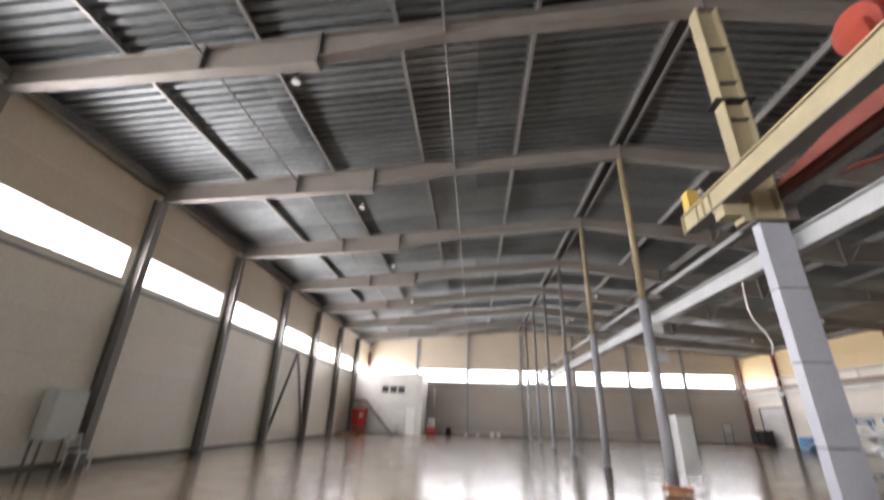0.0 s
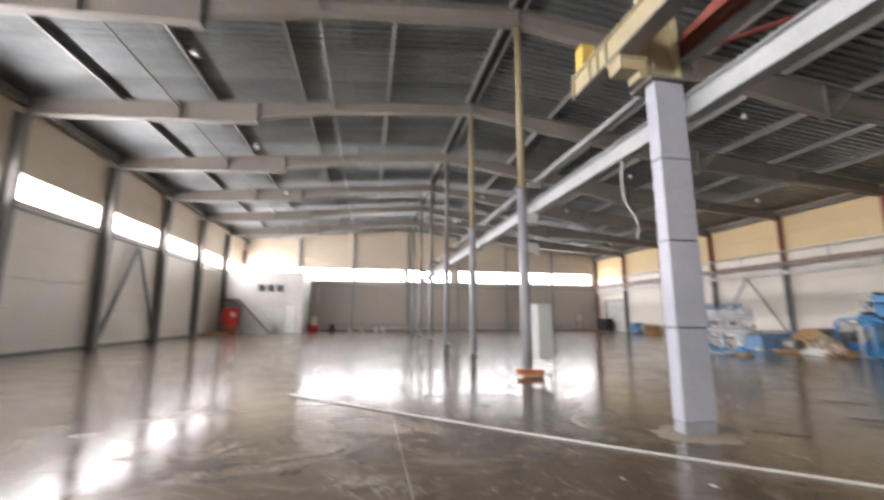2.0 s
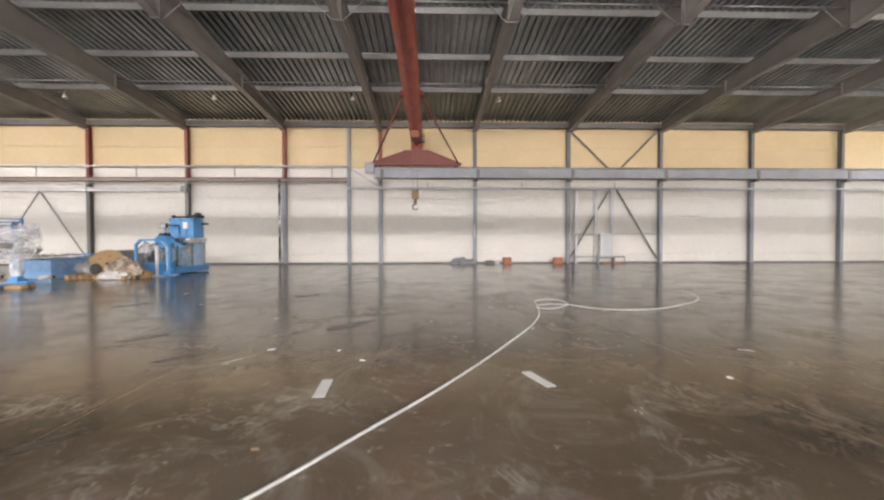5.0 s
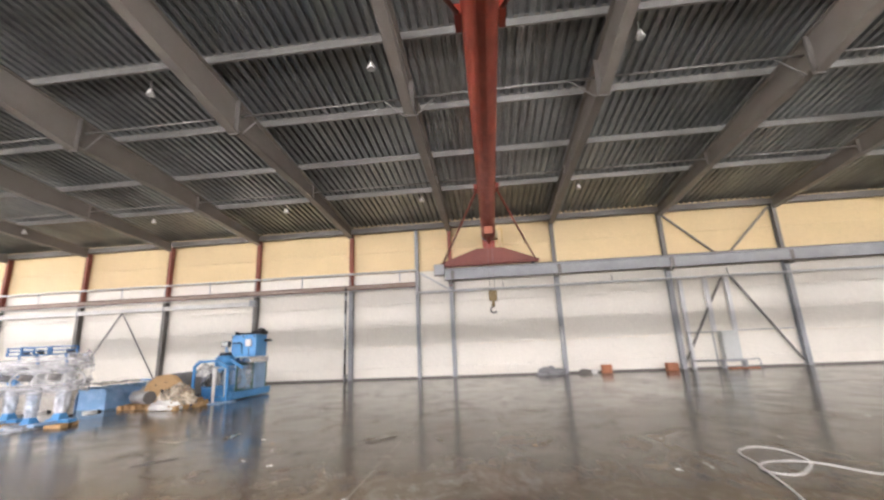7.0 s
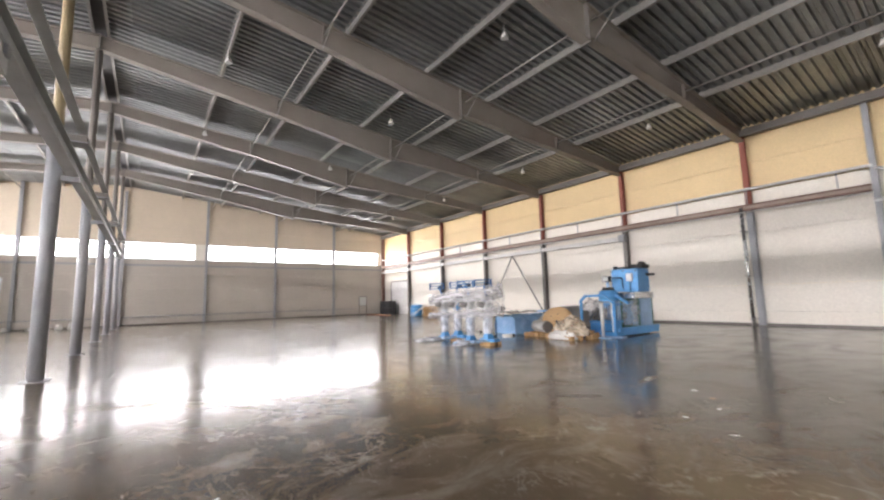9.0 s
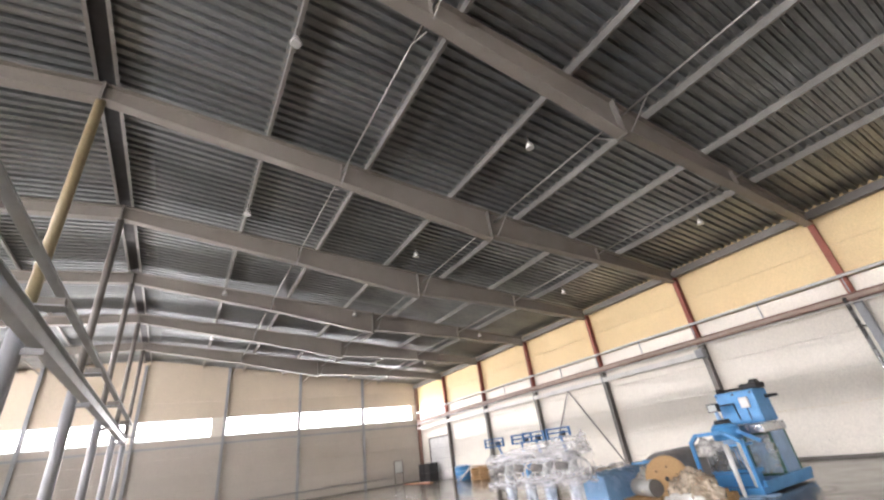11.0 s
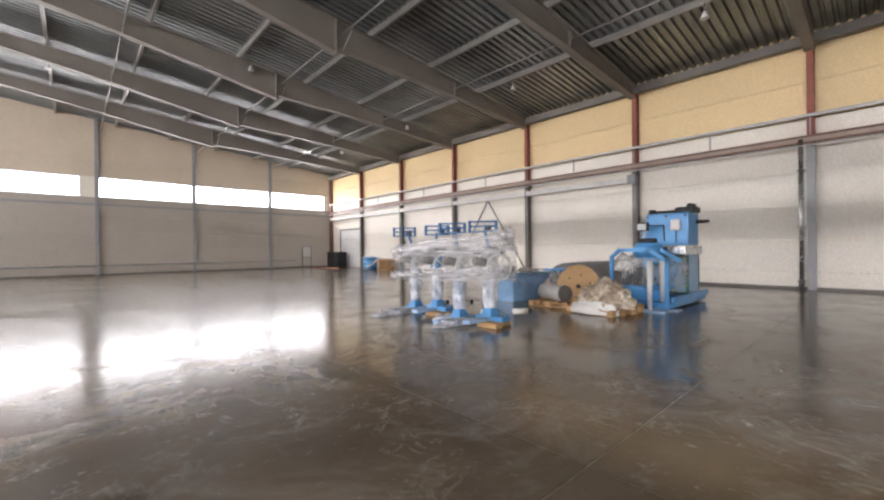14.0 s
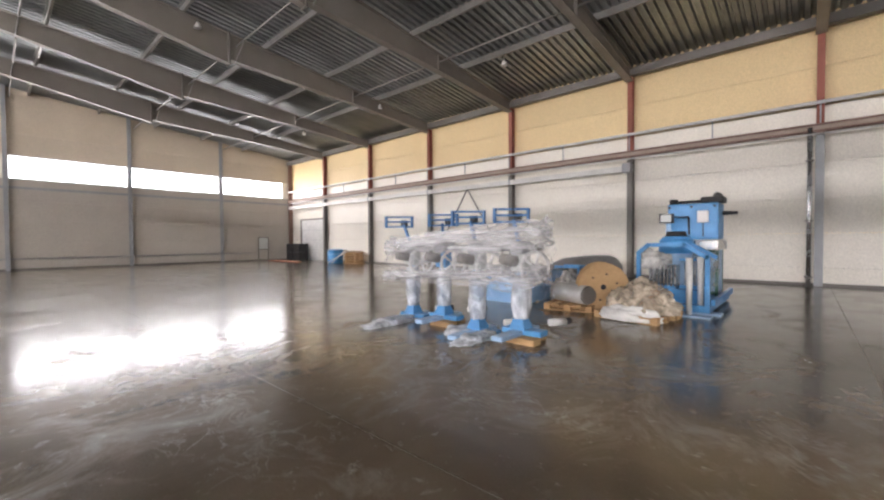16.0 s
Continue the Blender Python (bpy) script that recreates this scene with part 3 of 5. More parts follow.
# columns along the ridge
for y in (8.3, 2.3, -3.7, -9.7, -15.7, -21.7):
    ob = thing("box_column", "blue-grey clad square column with dark horizontal seams", "column", (5.08, y, 0), "ridge box columns")
    x0, x1, y0, y1 = 5.07, 5.57, y - 0.24, y - 0.02
    zs = (0.16, 1.41, 2.65, 3.89, 5.14)
    part("core", boxes((x0 + 0.02, y0 + 0.02, 0, x1 - 0.02, y1 - 0.02, 5.12)), BLACK, ob)
    part("plinth", rbox(x0 + 0.005, y0 + 0.005, 0, x1 - 0.005, y1 - 0.005, 0.15, 0.006), TUBE, ob)
    for za, zb in zip(zs, zs[1:]):
        part("cladding", rbox(x0, y0, za, x1, y1, zb - 0.018, 0.008), COLGREY, ob)
    part("cap_plate", boxes((x0 - 0.08, y0 - 0.06, 5.14, x1 + 0.4, y + 0.24, 5.18)), STEEL, ob)
    part("upper_shaft", boxes((5.14, y - 0.16, 5.18, 5.18, y + 0.16, 10.9), (5.6, y - 0.16, 5.18, 5.64, y + 0.16, 10.9)), CRANEY, ob, "cream-yellow flanges")
    part("upper_web", boxes((5.18, y - 0.012, 5.18, 5.6, y + 0.012, 10.9)), CRANEY, ob)
    for z in (6.6, 7.6, 8.6, 9.6):
        part("stiffener", boxes((5.18, y - 0.14, z, 5.6, y + 0.14, z + 0.015)), STEEL, ob)
    part("clamp", boxes((4.99, y - 0.19, 8.05, 5.79, y + 0.19, 8.1)), BLACK, ob)
for y in FRAMES[7:-1]:
    ob = thing("ridge_post", "grey round steel post with a thinner upper tube", "column", (XC, y, 0), "ridge posts")
    part("post", rods(((XC, y, 0.02), (XC, y, 5.39), 0.15, 0.15, 20)), TUBE, ob)
    part("upper_tube", rods(((XC, y, 5.42), (XC, y, 10.9), 0.11, 0.11, 16)), OCHRE if y < 21 else STEEL, ob, "ochre-painted upper tube" if y < 21 else "")
    part("cap_plate", boxes((XC - 0.2, y - 0.2, 5.39, XC + 0.58, y + 0.2, 5.42)), TUBE, ob)
    part("base_plate", boxes((XC - 0.24, y - 0.24, 0, XC + 0.24, y + 0.24, 0.02)), TUBE, ob)
    part("bracket", boxes((XC + 0.12, y - 0.07, 4.47, 5.84, y + 0.07, 4.59)), TUBE, ob)

# runway beams
RXI = 5.72
ob = thing("runway_beam", "long pale grey steel I-beam beside the ridge columns", "steel beam", (RXI, 8, 5.35))
part("web", boxes((RXI - 0.012, YS + 0.2, 4.61, RXI + 0.012, 40.5, 4.95)), BEAM, ob)
part("bottom_flange", boxes((RXI - 0.11, YS + 0.2, 4.59, RXI + 0.11, 40.5, 4.61)), BEAM, ob)
part("top_flange", boxes((RXI - 0.11, YS + 0.2, 4.95, RXI + 0.11, 40.5, 4.97)), BEAM, ob)
ob = thing("crane_rail", "thin pale steel rail carried on the column heads", "rail", (5.5, 8, 5.72))
part("rail", boxes((5.77, YS + 0.2, 5.6, 5.93, 40.5, 5.62), (5.835, YS + 0.2, 5.62, 5.865, 40.5, 5.7), (5.81, YS + 0.2, 5.7, 5.89, 40.5, 5.74)), BEAM, ob)
for y in FRAMES[1:-2]:
    part("packing", boxes((5.66 if y < 9 else 5.52, y - 0.1, 5.42 if y > 9 else 5.18, 5.92, y + 0.1, 5.6)), STEEL, ob)
YX = 4.64
ob = thing("yellow_runway_beam", "cream-yellow crane runway beam ending at a buffer stop", "crane beam", (YX, 0, 5.53))
part("web", boxes((YX - 0.1, YS + 0.2, 5.56, YX - 0.07, 9.45, 5.94), (YX + 0.07, YS + 0.2, 5.56, YX + 0.1, 9.45, 5.94)), CRANEY, ob)
# underside in darker grey than the webs: shade painted as colour
part("bottom_flange", boxes((YX - 0.15, YS + 0.2, 5.53, YX + 0.15, 9.45, 5.56)), STEEL, ob, "grey underside with its shade in the colour")
part("top_flange", boxes((YX - 0.15, YS + 0.2, 5.94, YX + 0.15, 9.45, 5.97)), CRANEY, ob)
part("buffer_stop", rbox(YX - 0.12, 9.1, 5.97, YX + 0.12, 9.35, 6.43, 0.01), SAFETY, ob, "bright yellow buffer block")
part("end_plate", boxes((YX - 0.16, 9.45, 5.52, YX + 0.16, 9.47, 5.98)), CRANEY, ob)
for y in (8.9, 8.65, 8.4):
    part("rib", boxes((YX - 0.145, y, 5.56, YX - 0.1, y + 0.02, 5.94)), CRANEY, ob)
for y in (8.3, 2.3, -3.7, -9.7):
    part("bracket", boxes((YX - 0.1, y - 0.2, 5.30, 5.0, y + 0.1, 5.48), (YX - 0.12, y - 0.22, 5.48, 5.02, y + 0.12, 5.53)), CRANEY, ob)
    part("bracket_leg", boxes((4.86, y - 0.2, 5.182, 5.0, y + 0.08, 5.30)), CRANEY, ob)

# east wall: runway girder south of the shutter column, pipes and gallery rail north of it
ob = thing("runway_girder", "grey riveted crane runway girder on wall brackets", "crane beam", (28.9, 0, 5.3))
part("web", boxes((28.88, YS + 0.2, 5.4, 28.91, 8.6, 5.95)), TUBE, ob)
part("bottom_flange", boxes((28.74, YS + 0.2, 5.37, 29.05, 8.6, 5.4)), STEEL, ob)
part("top_flange", boxes((28.72, YS + 0.2, 5.95, 29.07, 8.6, 5.99)), TUBE, ob)
part("rail", boxes((28.86, YS + 0.2, 5.99, 28.93, 8.6, 6.08)), STEEL, ob)
for y in FRAMES[1:6] + [8.3]:
    part("bracket", boxes((28.8, y - 0.12, 5.22, XR - 0.3, y + 0.12, 5.37)), STEEL, ob)
    part("splice", boxes((28.85, y - 0.25, 5.42, 28.94, y - 0.05, 5.93)), STEEL, ob)
part("buffer", rbox(28.7, 8.62, 5.7, 29.1, 9.2, 6.3, 0.02), TUBE, ob)
ob = thing("conduit", "thin pale pipe running along the wall under the girder", "pipe", (29.2, 0, 4.8))
part("pipe", rods(((29.2, YS + 0.2, 4.8), (29.2, 10.4, 4.8), 0.065, 0.065, 10)), FRAMEW, ob)
part("riser", rods(((29.2, 8.3, 4.83), (29.2, 10.25, 6.05), 0.045, 0.045, 8)), FRAMEW, ob)
for y in (-9.7, -6.7, -0.7, 5.3):
    part("hanger", boxes((29.18, y, 4.85, 29.22, y + 0.03, 5.2)), STEEL, ob)
ob = thing("gallery_rail", "thin pale pipe handrail on short posts along the wall", "pipe rail", (29.1, 30, 6.1))
part("pipe", rods(((29.1, 10.3, 6.12), (29.1, YN - 0.2, 6.12), 0.06, 0.06, 10)), FRAMEW, ob)
for k in range(13):
    y = 11.3 + 3 * k
    part("post", boxes((29.08, y - 0.02, 5.45, 29.12, y + 0.02, 6.1)), TUBE, ob)
ob = thing("wall_channel", "red-brown steel channel along the panel wall", "steel beam", (29.2, 30, 5.3))
part("web", boxes((29.14, 10.4, 5.21, 29.2, YN - 0.3, 5.37)), PALEWEB, ob, "dusty pale web")
part("flange", boxes((29.02, 10.4, 5.37, 29.24, YN - 0.3, 5.42)), CHANNEL, ob)
part("flange", boxes((29.02, 10.4, 5.16, 29.24, YN - 0.3, 5.21)), CHANNEL, ob)
part("rail", rods(((29.0, 10.4, 5.07), (29.0, YN - 0.3, 5.07), 0.03, 0.03, 8)), FRAMEW, ob, "pale thin pipe")
for y in FRAMES[6:-1]:
    part("bracket", boxes((29.05, y - 0.1, 5.06, XR - 0.3, y + 0.1, 5.16)), CHANNEL, ob)
ob = thing("cable_duct", "white cable duct along the wall", "duct", (29.15, 35, 4.7))
part("duct", boxes((29.08, 20.6, 4.55, 29.22, YN - 0.4, 4.8)), WHITE, ob)
for y in FRAMES[9:-1]:
    part("clip", boxes((29.06, y - 0.05, 4.53, 29.24, y + 0.05, 4.82)), TUBE, ob)

# ---- travelling crane ----
GY, GZ, GR = 5.97, 8.3, 0.38
ob = thing("overhead_crane", "red tubular overhead travelling crane spanning the bay", "crane", (17, GY, 6.1))


def girder_z(x):
    """The tube is cambered: highest near its middle, lower at both ends."""
    return GZ - 0.0093 * (x - 15.5) ** 2 if x < 15.5 else GZ - 0.0034 * (x - 15.5) ** 2


def tube_along(xs_along, radius, seg=32):
    bm = bmesh.new()
    rings = [[bm.verts.new((x, GY + radius * math.cos(k * math.tau / seg), girder_z(x) + radius * math.sin(k * math.tau / seg))) for k in range(seg)] for x in xs_along]
    for p, q in zip(rings, rings[1:]):
        for k in range(seg):
            bm.faces.new((p[k], p[(k + 1) % seg], q[(k + 1) % seg], q[k])).smooth = True
    bm.faces.new(rings[0][::-1])
    bm.faces.new(rings[-1])
    return bm


GX = [5.85 + 22.35 * k / 12 for k in range(13)]
part("girder", tube_along(GX, GR), CRANE, ob)
part("end_cap", rods(((5.8, GY, girder_z(5.8)), (5.85, GY, girder_z(5.85)), GR + 0.01, GR + 0.01, 32)), CRANE, ob)
for xa, xb in zip(GX, GX[1:]):
    za, zb = girder_z(xa) - GR, girder_z(xb) - GR
    part("hoist_track", bar((xa, GY, za - 0.13), (xb, GY, zb - 0.13), 0.16, 0.025), CRANE, ob)
    part("track_web", bar((xa, GY, za - 0.055), (xb, GY, zb - 0.055), 0.024, 0.13), CRANE, ob)
for xe, ze in ((28.9, 6.1), (5.85, 5.74)):
    pk, hw = (1.0, 0.7) if xe > 20 else (0.6, 0.45)
    part("end_carriage", extrude_yz(bmesh.new(), [(3.25, ze + 0.05), (8.9, ze + 0.05), (8.9, ze + 0.22), (GY + hw, ze + pk), (GY - hw, ze + pk), (3.25, ze + 0.22)], xe - 0.12, xe + 0.12), CARRIAGE, ob)
    part("carriage_lip", boxes((xe - 0.17, 3.2, ze + 0.16, xe + 0.17, 8.95, ze + 0.22)), CARRIAGE, ob)
    for y in (3.55, 8.6):
        w = part("wheel", rods(((xe - 0.1, y, ze + 0.14), (xe + 0.1, y, ze + 0.14), 0.16, 0.16, 18)), BLACK, ob)
    part("neck", boxes((xe - 0.14, GY - hw * 0.5, ze + pk, xe + 0.14, GY + hw * 0.5, girder_z(xe))), CRANE, ob)
    s = 1 if xe > 20 else -1
    xg = 22.2 if s > 0 else 13.0
    for y, yg in ((8.7, GY + GR), (3.4, GY - GR)):
        part("tie_rod", rods(((xg, yg, girder_z(xg)), (xe, y, ze + 0.22), 0.05, 0.05, 8)), CARRIAGE, ob)
        part("lug", boxes((xg - 0.25, min(yg, yg + (0.14 if y > GY else -0.14)), girder_z(xg) - 0.12, xg + 0.25, max(yg, yg + (0.14 if y > GY else -0.14)), girder_z(xg) + 0.12)), CRANE, ob)
part("drive_motor", rods(((28.1, GY + 0.15, 7.72), (28.75, GY + 0.15, 7.72), 0.24, 0.2, 16)), BLUE, ob, "blue drive motor")
part("gearbox", rbox(28.1, GY - 0.5, 7.5, 28.6, GY - 0.15, 7.95, 0.03), CRANEY, ob)
part("railing", rods(((28.5, 5.2, 7.25), (28.5, 5.2, 8.1), 0.02, 0.02, 6), ((28.5, 5.5, 7.25), (28.5, 5.5, 8.1), 0.02, 0.02, 6), ((28.5, 5.2, 8.1), (28.5, 5.5, 8.1), 0.02, 0.02, 6)), SAFETY, ob)
HX = 25.8
ob = thing("hoist", "worn yellow wire-rope hoist block hanging from the crane", "hoist", (HX, GY, 3.2))
part("trolley", rbox(HX - 0.4, GY - 0.22, 7.03, HX + 0.4, GY + 0.22, 7.42, 0.03), BRICKRED, ob)
for dy in (-0.12, 0.12):
    part("rope", rods(((HX, GY + dy, 7.03), (HX, GY + dy, 4.25), 0.008, 0.008, 6)), STEEL, ob)
part("block", rbox(HX - 0.1, GY - 0.2, 3.75, HX + 0.1, GY + 0.2, 4.25, 0.05), HOOKY, ob)
part("shank", rods(((HX, GY, 3.75), (HX, GY, 3.45), 0.09, 0.07, 10)), HOOKY, ob)
hk = bmesh.new()
prev = None
for k in range(9):
    a = radians(100 - 32 * k)
    p = (HX, GY + 0.15 * math.cos(a), 3.32 + 0.15 * math.sin(a))
    if prev:
        rod(hk, prev, p, 0.035, 0.035, 8)
    prev = p
part("hook", hk, STEEL, ob)
tube = tagged(tube_curve("hanging_cable", [(5.72, 9.9, 4.59), (5.7, 9.92, 4.2), (5.74, 9.9, 3.75), (5.86, 9.86, 3.5), (5.93, 9.84, 3.25), (5.88, 9.84, 3.02)], 0.018, ROPE), "pale cable end hanging from the beam", "cable")


# ---- machine stands wrapped in film ----
def wheel(bm, c, r, tube=0.022, n=(1, 0, 0), spokes=3):
    """A hand wheel: rim, hub and spokes, round the axis n."""
    c, q = Vector(c), Vector(n).to_track_quat("Z", "Y")
    pts = [c + q @ Vector((r * math.cos(k * math.tau / 20), r * math.sin(k * math.tau / 20), 0)) for k in range(20)]
    for a, b in zip(pts, pts[1:] + pts[:1]):
        rod(bm, a, b, tube, tube, 8)
    for k in range(spokes):
        rod(bm, c, pts[k * 20 // spokes], tube * 0.7, tube * 0.7, 6)
    rod(bm, c - q @ Vector((0, 0, 0.05)), c + q @ Vector((0, 0, 0.05)), 0.05, 0.05, 10)
    return bm


def stand(x, y, block, shift, blue_head):
    ob = thing("machine_stand", "blue pedestal stand with hand wheel, wrapped in clear film", "machine stand", (x, y, 0), "wrapped stands")
    h = 0.1 if block else 0.0
    part("foot", rbox(x - 0.72, y - 0.1, h, x + 0.45, y + 0.1, h + 0.08, 0.02), LBLUE, ob)
    part("cross_foot", rbox(x - 0.12, y - 0.42, h + 0.005, x + 0.12, y + 0.3, h + 0.1, 0.02), BLUE, ob)
    bm = bmesh.new()
    a = [bm.verts.new((x + sx * w, y + sy * w, z)) for z, w in ((h + 0.08, 0.15), (h + 0.27, 0.085)) for sx, sy in ((-1, -1), (1, -1), (1, 1), (-1, 1))]
    for k in range(4):
        bm.faces.new((a[k], a[(k + 1) % 4], a[4 + (k + 1) % 4], a[4 + k]))
    bm.faces.new(a[3::-1])
    bm.faces.new(a[4:])
    part("gusset", bm, BLUE, ob)
    part("column", rods(((x, y, h + 0.12), (x, y, 1.2), 0.085, 0.085, 20)), LBLUE, ob)
    def bag(u, v):
        """Film bagging round the column."""
        a = u * math.tau
        k = 0.125 + 0.03 * math.sin(math.pi * v) + 0.035 * noise.noise(Vector((2 * math.cos(a) + x, 2 * math.sin(a) + y, v * 3)))
        return (x + k * math.cos(a), y + k * math.sin(a), h + 0.26 + (0.82 - h) * v)

    part("sleeve", sheet_over(28, 14, bag), SLEEVE, ob, "crumpled white protective film")
    part("head", rbox(x - 0.11, y - 0.13, 1.12, x + 0.11, y + 0.13, 1.42, 0.03), BLUE if blue_head else CABGREY, ob)
    part("gearbox", rods(((x - 0.16, y, 1.5), (x + 0.2, y, 1.5), 0.12, 0.12, 18)), TUBE, ob)
    part("shaft", rods(((x - 0.05, y - 0.42, 1.52), (x - 0.05, y + 0.42, 1.5), 0.05, 0.05, 12)), CHROME, ob)
    part("motor", rods(((x - 0.1, y + 0.05, 1.3), (x - 0.34, y + 0.14, 1.34), 0.1, 0.09, 16)), STEEL, ob)
    part("hand_wheel", wheel(bmesh.new(), (x - 0.02, y - 0.27, 1.2), 0.25, 0.028, (-0.55, -1, 0), 5), FRAMEW, ob, "pale spoked hand wheel")
    part("arm", bar((x, y, 1.45), (x + 0.02 + 0.67 * shift * 0.6, y + 0.13 - 0.74 * shift * 0.6, 1.98), 0.05, 0.05), NAVY, ob)
    fx, fy, fz = x + 0.67 * shift, y + 0.14 - 0.74 * shift, 1.98
    d = Vector((0.67, -0.74, 0))
    mid = Vector((fx, fy, fz))
    for k in (-0.28, 0.28):
        part("frame_post", bar(mid + d * k + Vector((0, 0, -0.06)), mid + d * k + Vector((0, 0, 0.19)), 0.045, 0.045, (1, 0, 0)), NAVY, ob)
    for dz in (-0.04, 0.07, 0.17):
        part("frame_rail", bar(mid - d * 0.26 + Vector((0, 0, dz)), mid + d * 0.26 + Vector((0, 0, dz)), 0.04, 0.035), NAVY, ob)
    part("roller", rods((mid + d * 0.04 + Vector((0.05, 0.05, 0.03)), mid + d * 0.18 + Vector((0.05, 0.05, 0.03)), 0.075, 0.075, 14)), BLACK, ob)
    part("drive", rods(((x + 0.35, y - 0.33, h + 0.17), (x + 0.62, y - 0.48, h + 0.17), 0.06, 0.06, 12)), WHITE, ob)
    part("drive_cap", rods(((x + 0.62, y - 0.48, h + 0.17), (x + 0.7, y - 0.525, h + 0.17), 0.062, 0.055, 12)), BLACK, ob)
    if block:
        tagged(new("timber_block", mesh_of("timber_block", rbox(x - 0.3, y - 0.4, 0, x - 0.08, y + 0.1, h, 0.006), WOOD)), "pale timber packing block under the stand", "timber", "packing blocks")
        tagged(new("timber_block", mesh_of("timber_block", rbox(x + 0.12, y - 0.3, 0, x + 0.3, y + 0.15, h, 0.006), WOOD)), "pale timber packing block under the stand", "timber", "packing blocks")
    return ob


STANDS = ((16.52, 18.1, 1, -0.03, 0), (16.45, 18.93, 0, -0.05, 0), (16.7, 19.95, 1, 0.1, 1), (16.78, 20.9, 0, -0.2, 0))
for x, y, b, sh, hd in STANDS:
    stand(x, y, b, sh, hd)


def wrap_sheet(z0, z1, seed, bulge=0.0, y0=17.72, y1=21.35):
    """Film wound round the row of stands."""
    def fn(u, v):
        a = u * math.tau
        c, s = math.cos(a), math.sin(a)
        e = 0.45
        px = math.copysign(abs(c) ** e, c)
        py = math.copysign(abs(s) ** e, s)
        yy = (y0 + y1) / 2 + py * (y1 - y0) / 2
        pinch = 1 - 0.35 * abs(v - 0.5)
        w = 0.47 + 0.07 * math.sin(yy * 7.4) + bulge
        k = 0.1 * noise.fractal(Vector((c * 2 + seed, s * 5, v * 4)), 1, 2, 4)
        far = (yy - y0) / (y1 - y0)
        top = z1 - 0.42 * (z1 - z0) * far ** 2
        zz = z0 + 0.15 * (z1 - z0) * far + (top - z0) * v + 0.16 * noise.noise(Vector((yy * 0.9 + seed, px, v * 2))) + 0.05 * (19.5 - yy)
        return (16.65 + px * (w * pinch + k), yy + k * py, zz)
    return sheet_over(90, 14, fn)


fw = thing("stretch_film_wrap", "clear crumpled stretch film wound round the stands", "plastic film", (16.6, 19.5, 0.6))
part("film", wrap_sheet(1.02, 1.8, 3.0, 0.03), CLEARFILM, fw)
part("film", wrap_sheet(0.82, 1.12, 9.0), FILM, fw)
part("film_band", wrap_sheet(1.42, 1.76, 14.0, 0.06), FILM, fw)
part("film_band", wrap_sheet(1.56, 1.86, 23.0, -0.12), FILM, fw)
part("film_band", wrap_sheet(0.98, 1.1, 31.0, 0.05), FILM, fw)


def drape(cx, cy, rx, ry, seed):
    bm = lump(rx, ry, 0.1, seed, 0.4, 4, 0.02)
    for v in bm.verts:
        v.co += Vector((cx, cy, 0))
    return bm


for cx, cy, rx, ry, sd in ((16.1, 18.65, 0.55, 0.2, 2), (16.0, 20.75, 0.6, 0.22, 4), (16.3, 19.2, 0.3, 0.25, 7)):
    tagged(new("loose_film", mesh_of("loose_film", drape(cx, cy, rx, ry, sd), SLEEVE)), "loose heap of milky plastic film on the floor", "plastic film", "loose film")

# ---- blue forming machine ----
ob = thing("forming_machine", "large bright blue forming machine with tall cabinet and arched frame", "machine", (22, 16.9, 0))
part("bed", rbox(20.7, 16.3, 0.05, 23.7, 17.75, 0.2, 0.015), BLUE, ob)
part("bed_side", rbox(20.8, 16.22, 0.2, 23.6, 16.3, 0.34, 0.01), BLUE, ob)
cab = part("cabinet", rbox(22.62, 16.42, 1.62, 23.5, 17.55, 2.55, 0.04), BLUE, ob)
part("cabinet_lower", rbox(22.75, 16.45, 0.2, 23.55, 17.5, 1.35, 0.02), LBLUE, ob)
guard = part("glass_guard", rbox(22.5, 16.46, 0.32, 22.53, 17.1, 1.3, 0.006), GUARD, ob, "clear scratched guard panel")
part("guard_post", boxes((22.49, 16.4, 0.2, 22.54, 16.46, 1.36), (22.49, 17.1, 0.2, 22.54, 17.16, 1.36)), GREEN, guard, "dark green post")
part("guard_rail", boxes((22.49, 16.46, 0.26, 22.54, 17.1, 0.32), (22.49, 16.46, 1.3, 22.54, 17.1, 1.36)), GREEN, guard, "dark green rail")
part("green_side", rbox(23.56, 16.44, 0.2, 23.62, 17.4, 1.5, 0.01), GREEN, ob)
part("steel_table", rbox(22.2, 16.36, 1.36, 23.6, 17.55, 1.6, 0.02), CHROME, ob)
part("top_motor", rbox(22.85, 16.35, 2.56, 23.45, 16.85, 2.72, 0.04), BLACK, ob)
part("top_motor_fan", rods(((23.0, 16.5, 2.74), (23.3, 16.5, 2.74), 0.09, 0.09, 14)), BLACK, ob)
part("top_pipe", rods(((22.8, 17.4, 2.6), (22.8, 16.8, 2.6), 0.035, 0.035, 8), ((22.75, 17.5, 2.62), (22.85, 17.38, 2.62), 0.07, 0.07, 10)), BLACK, ob)
part("side_shaft", rods(((23.3, 16.42, 2.3), (23.3, 16.1, 2.3), 0.06, 0.04, 10)), BLACK, ob)
part("switch_box", rbox(22.53, 16.62, 2.05, 22.62, 16.86, 2.35, 0.015), WHITE, ob, "white switch box")
part("switch_cable", rods(((22.6, 16.74, 2.05), (22.6, 16.74, 1.7), 0.012, 0.012, 6)), BLACK, ob)
for y in (16.5, 17.0, 17.5):
    part("bolt", rods(((22.62, y, 2.46), (22.59, y, 2.46), 0.03, 0.03, 8)), BLACK, ob)
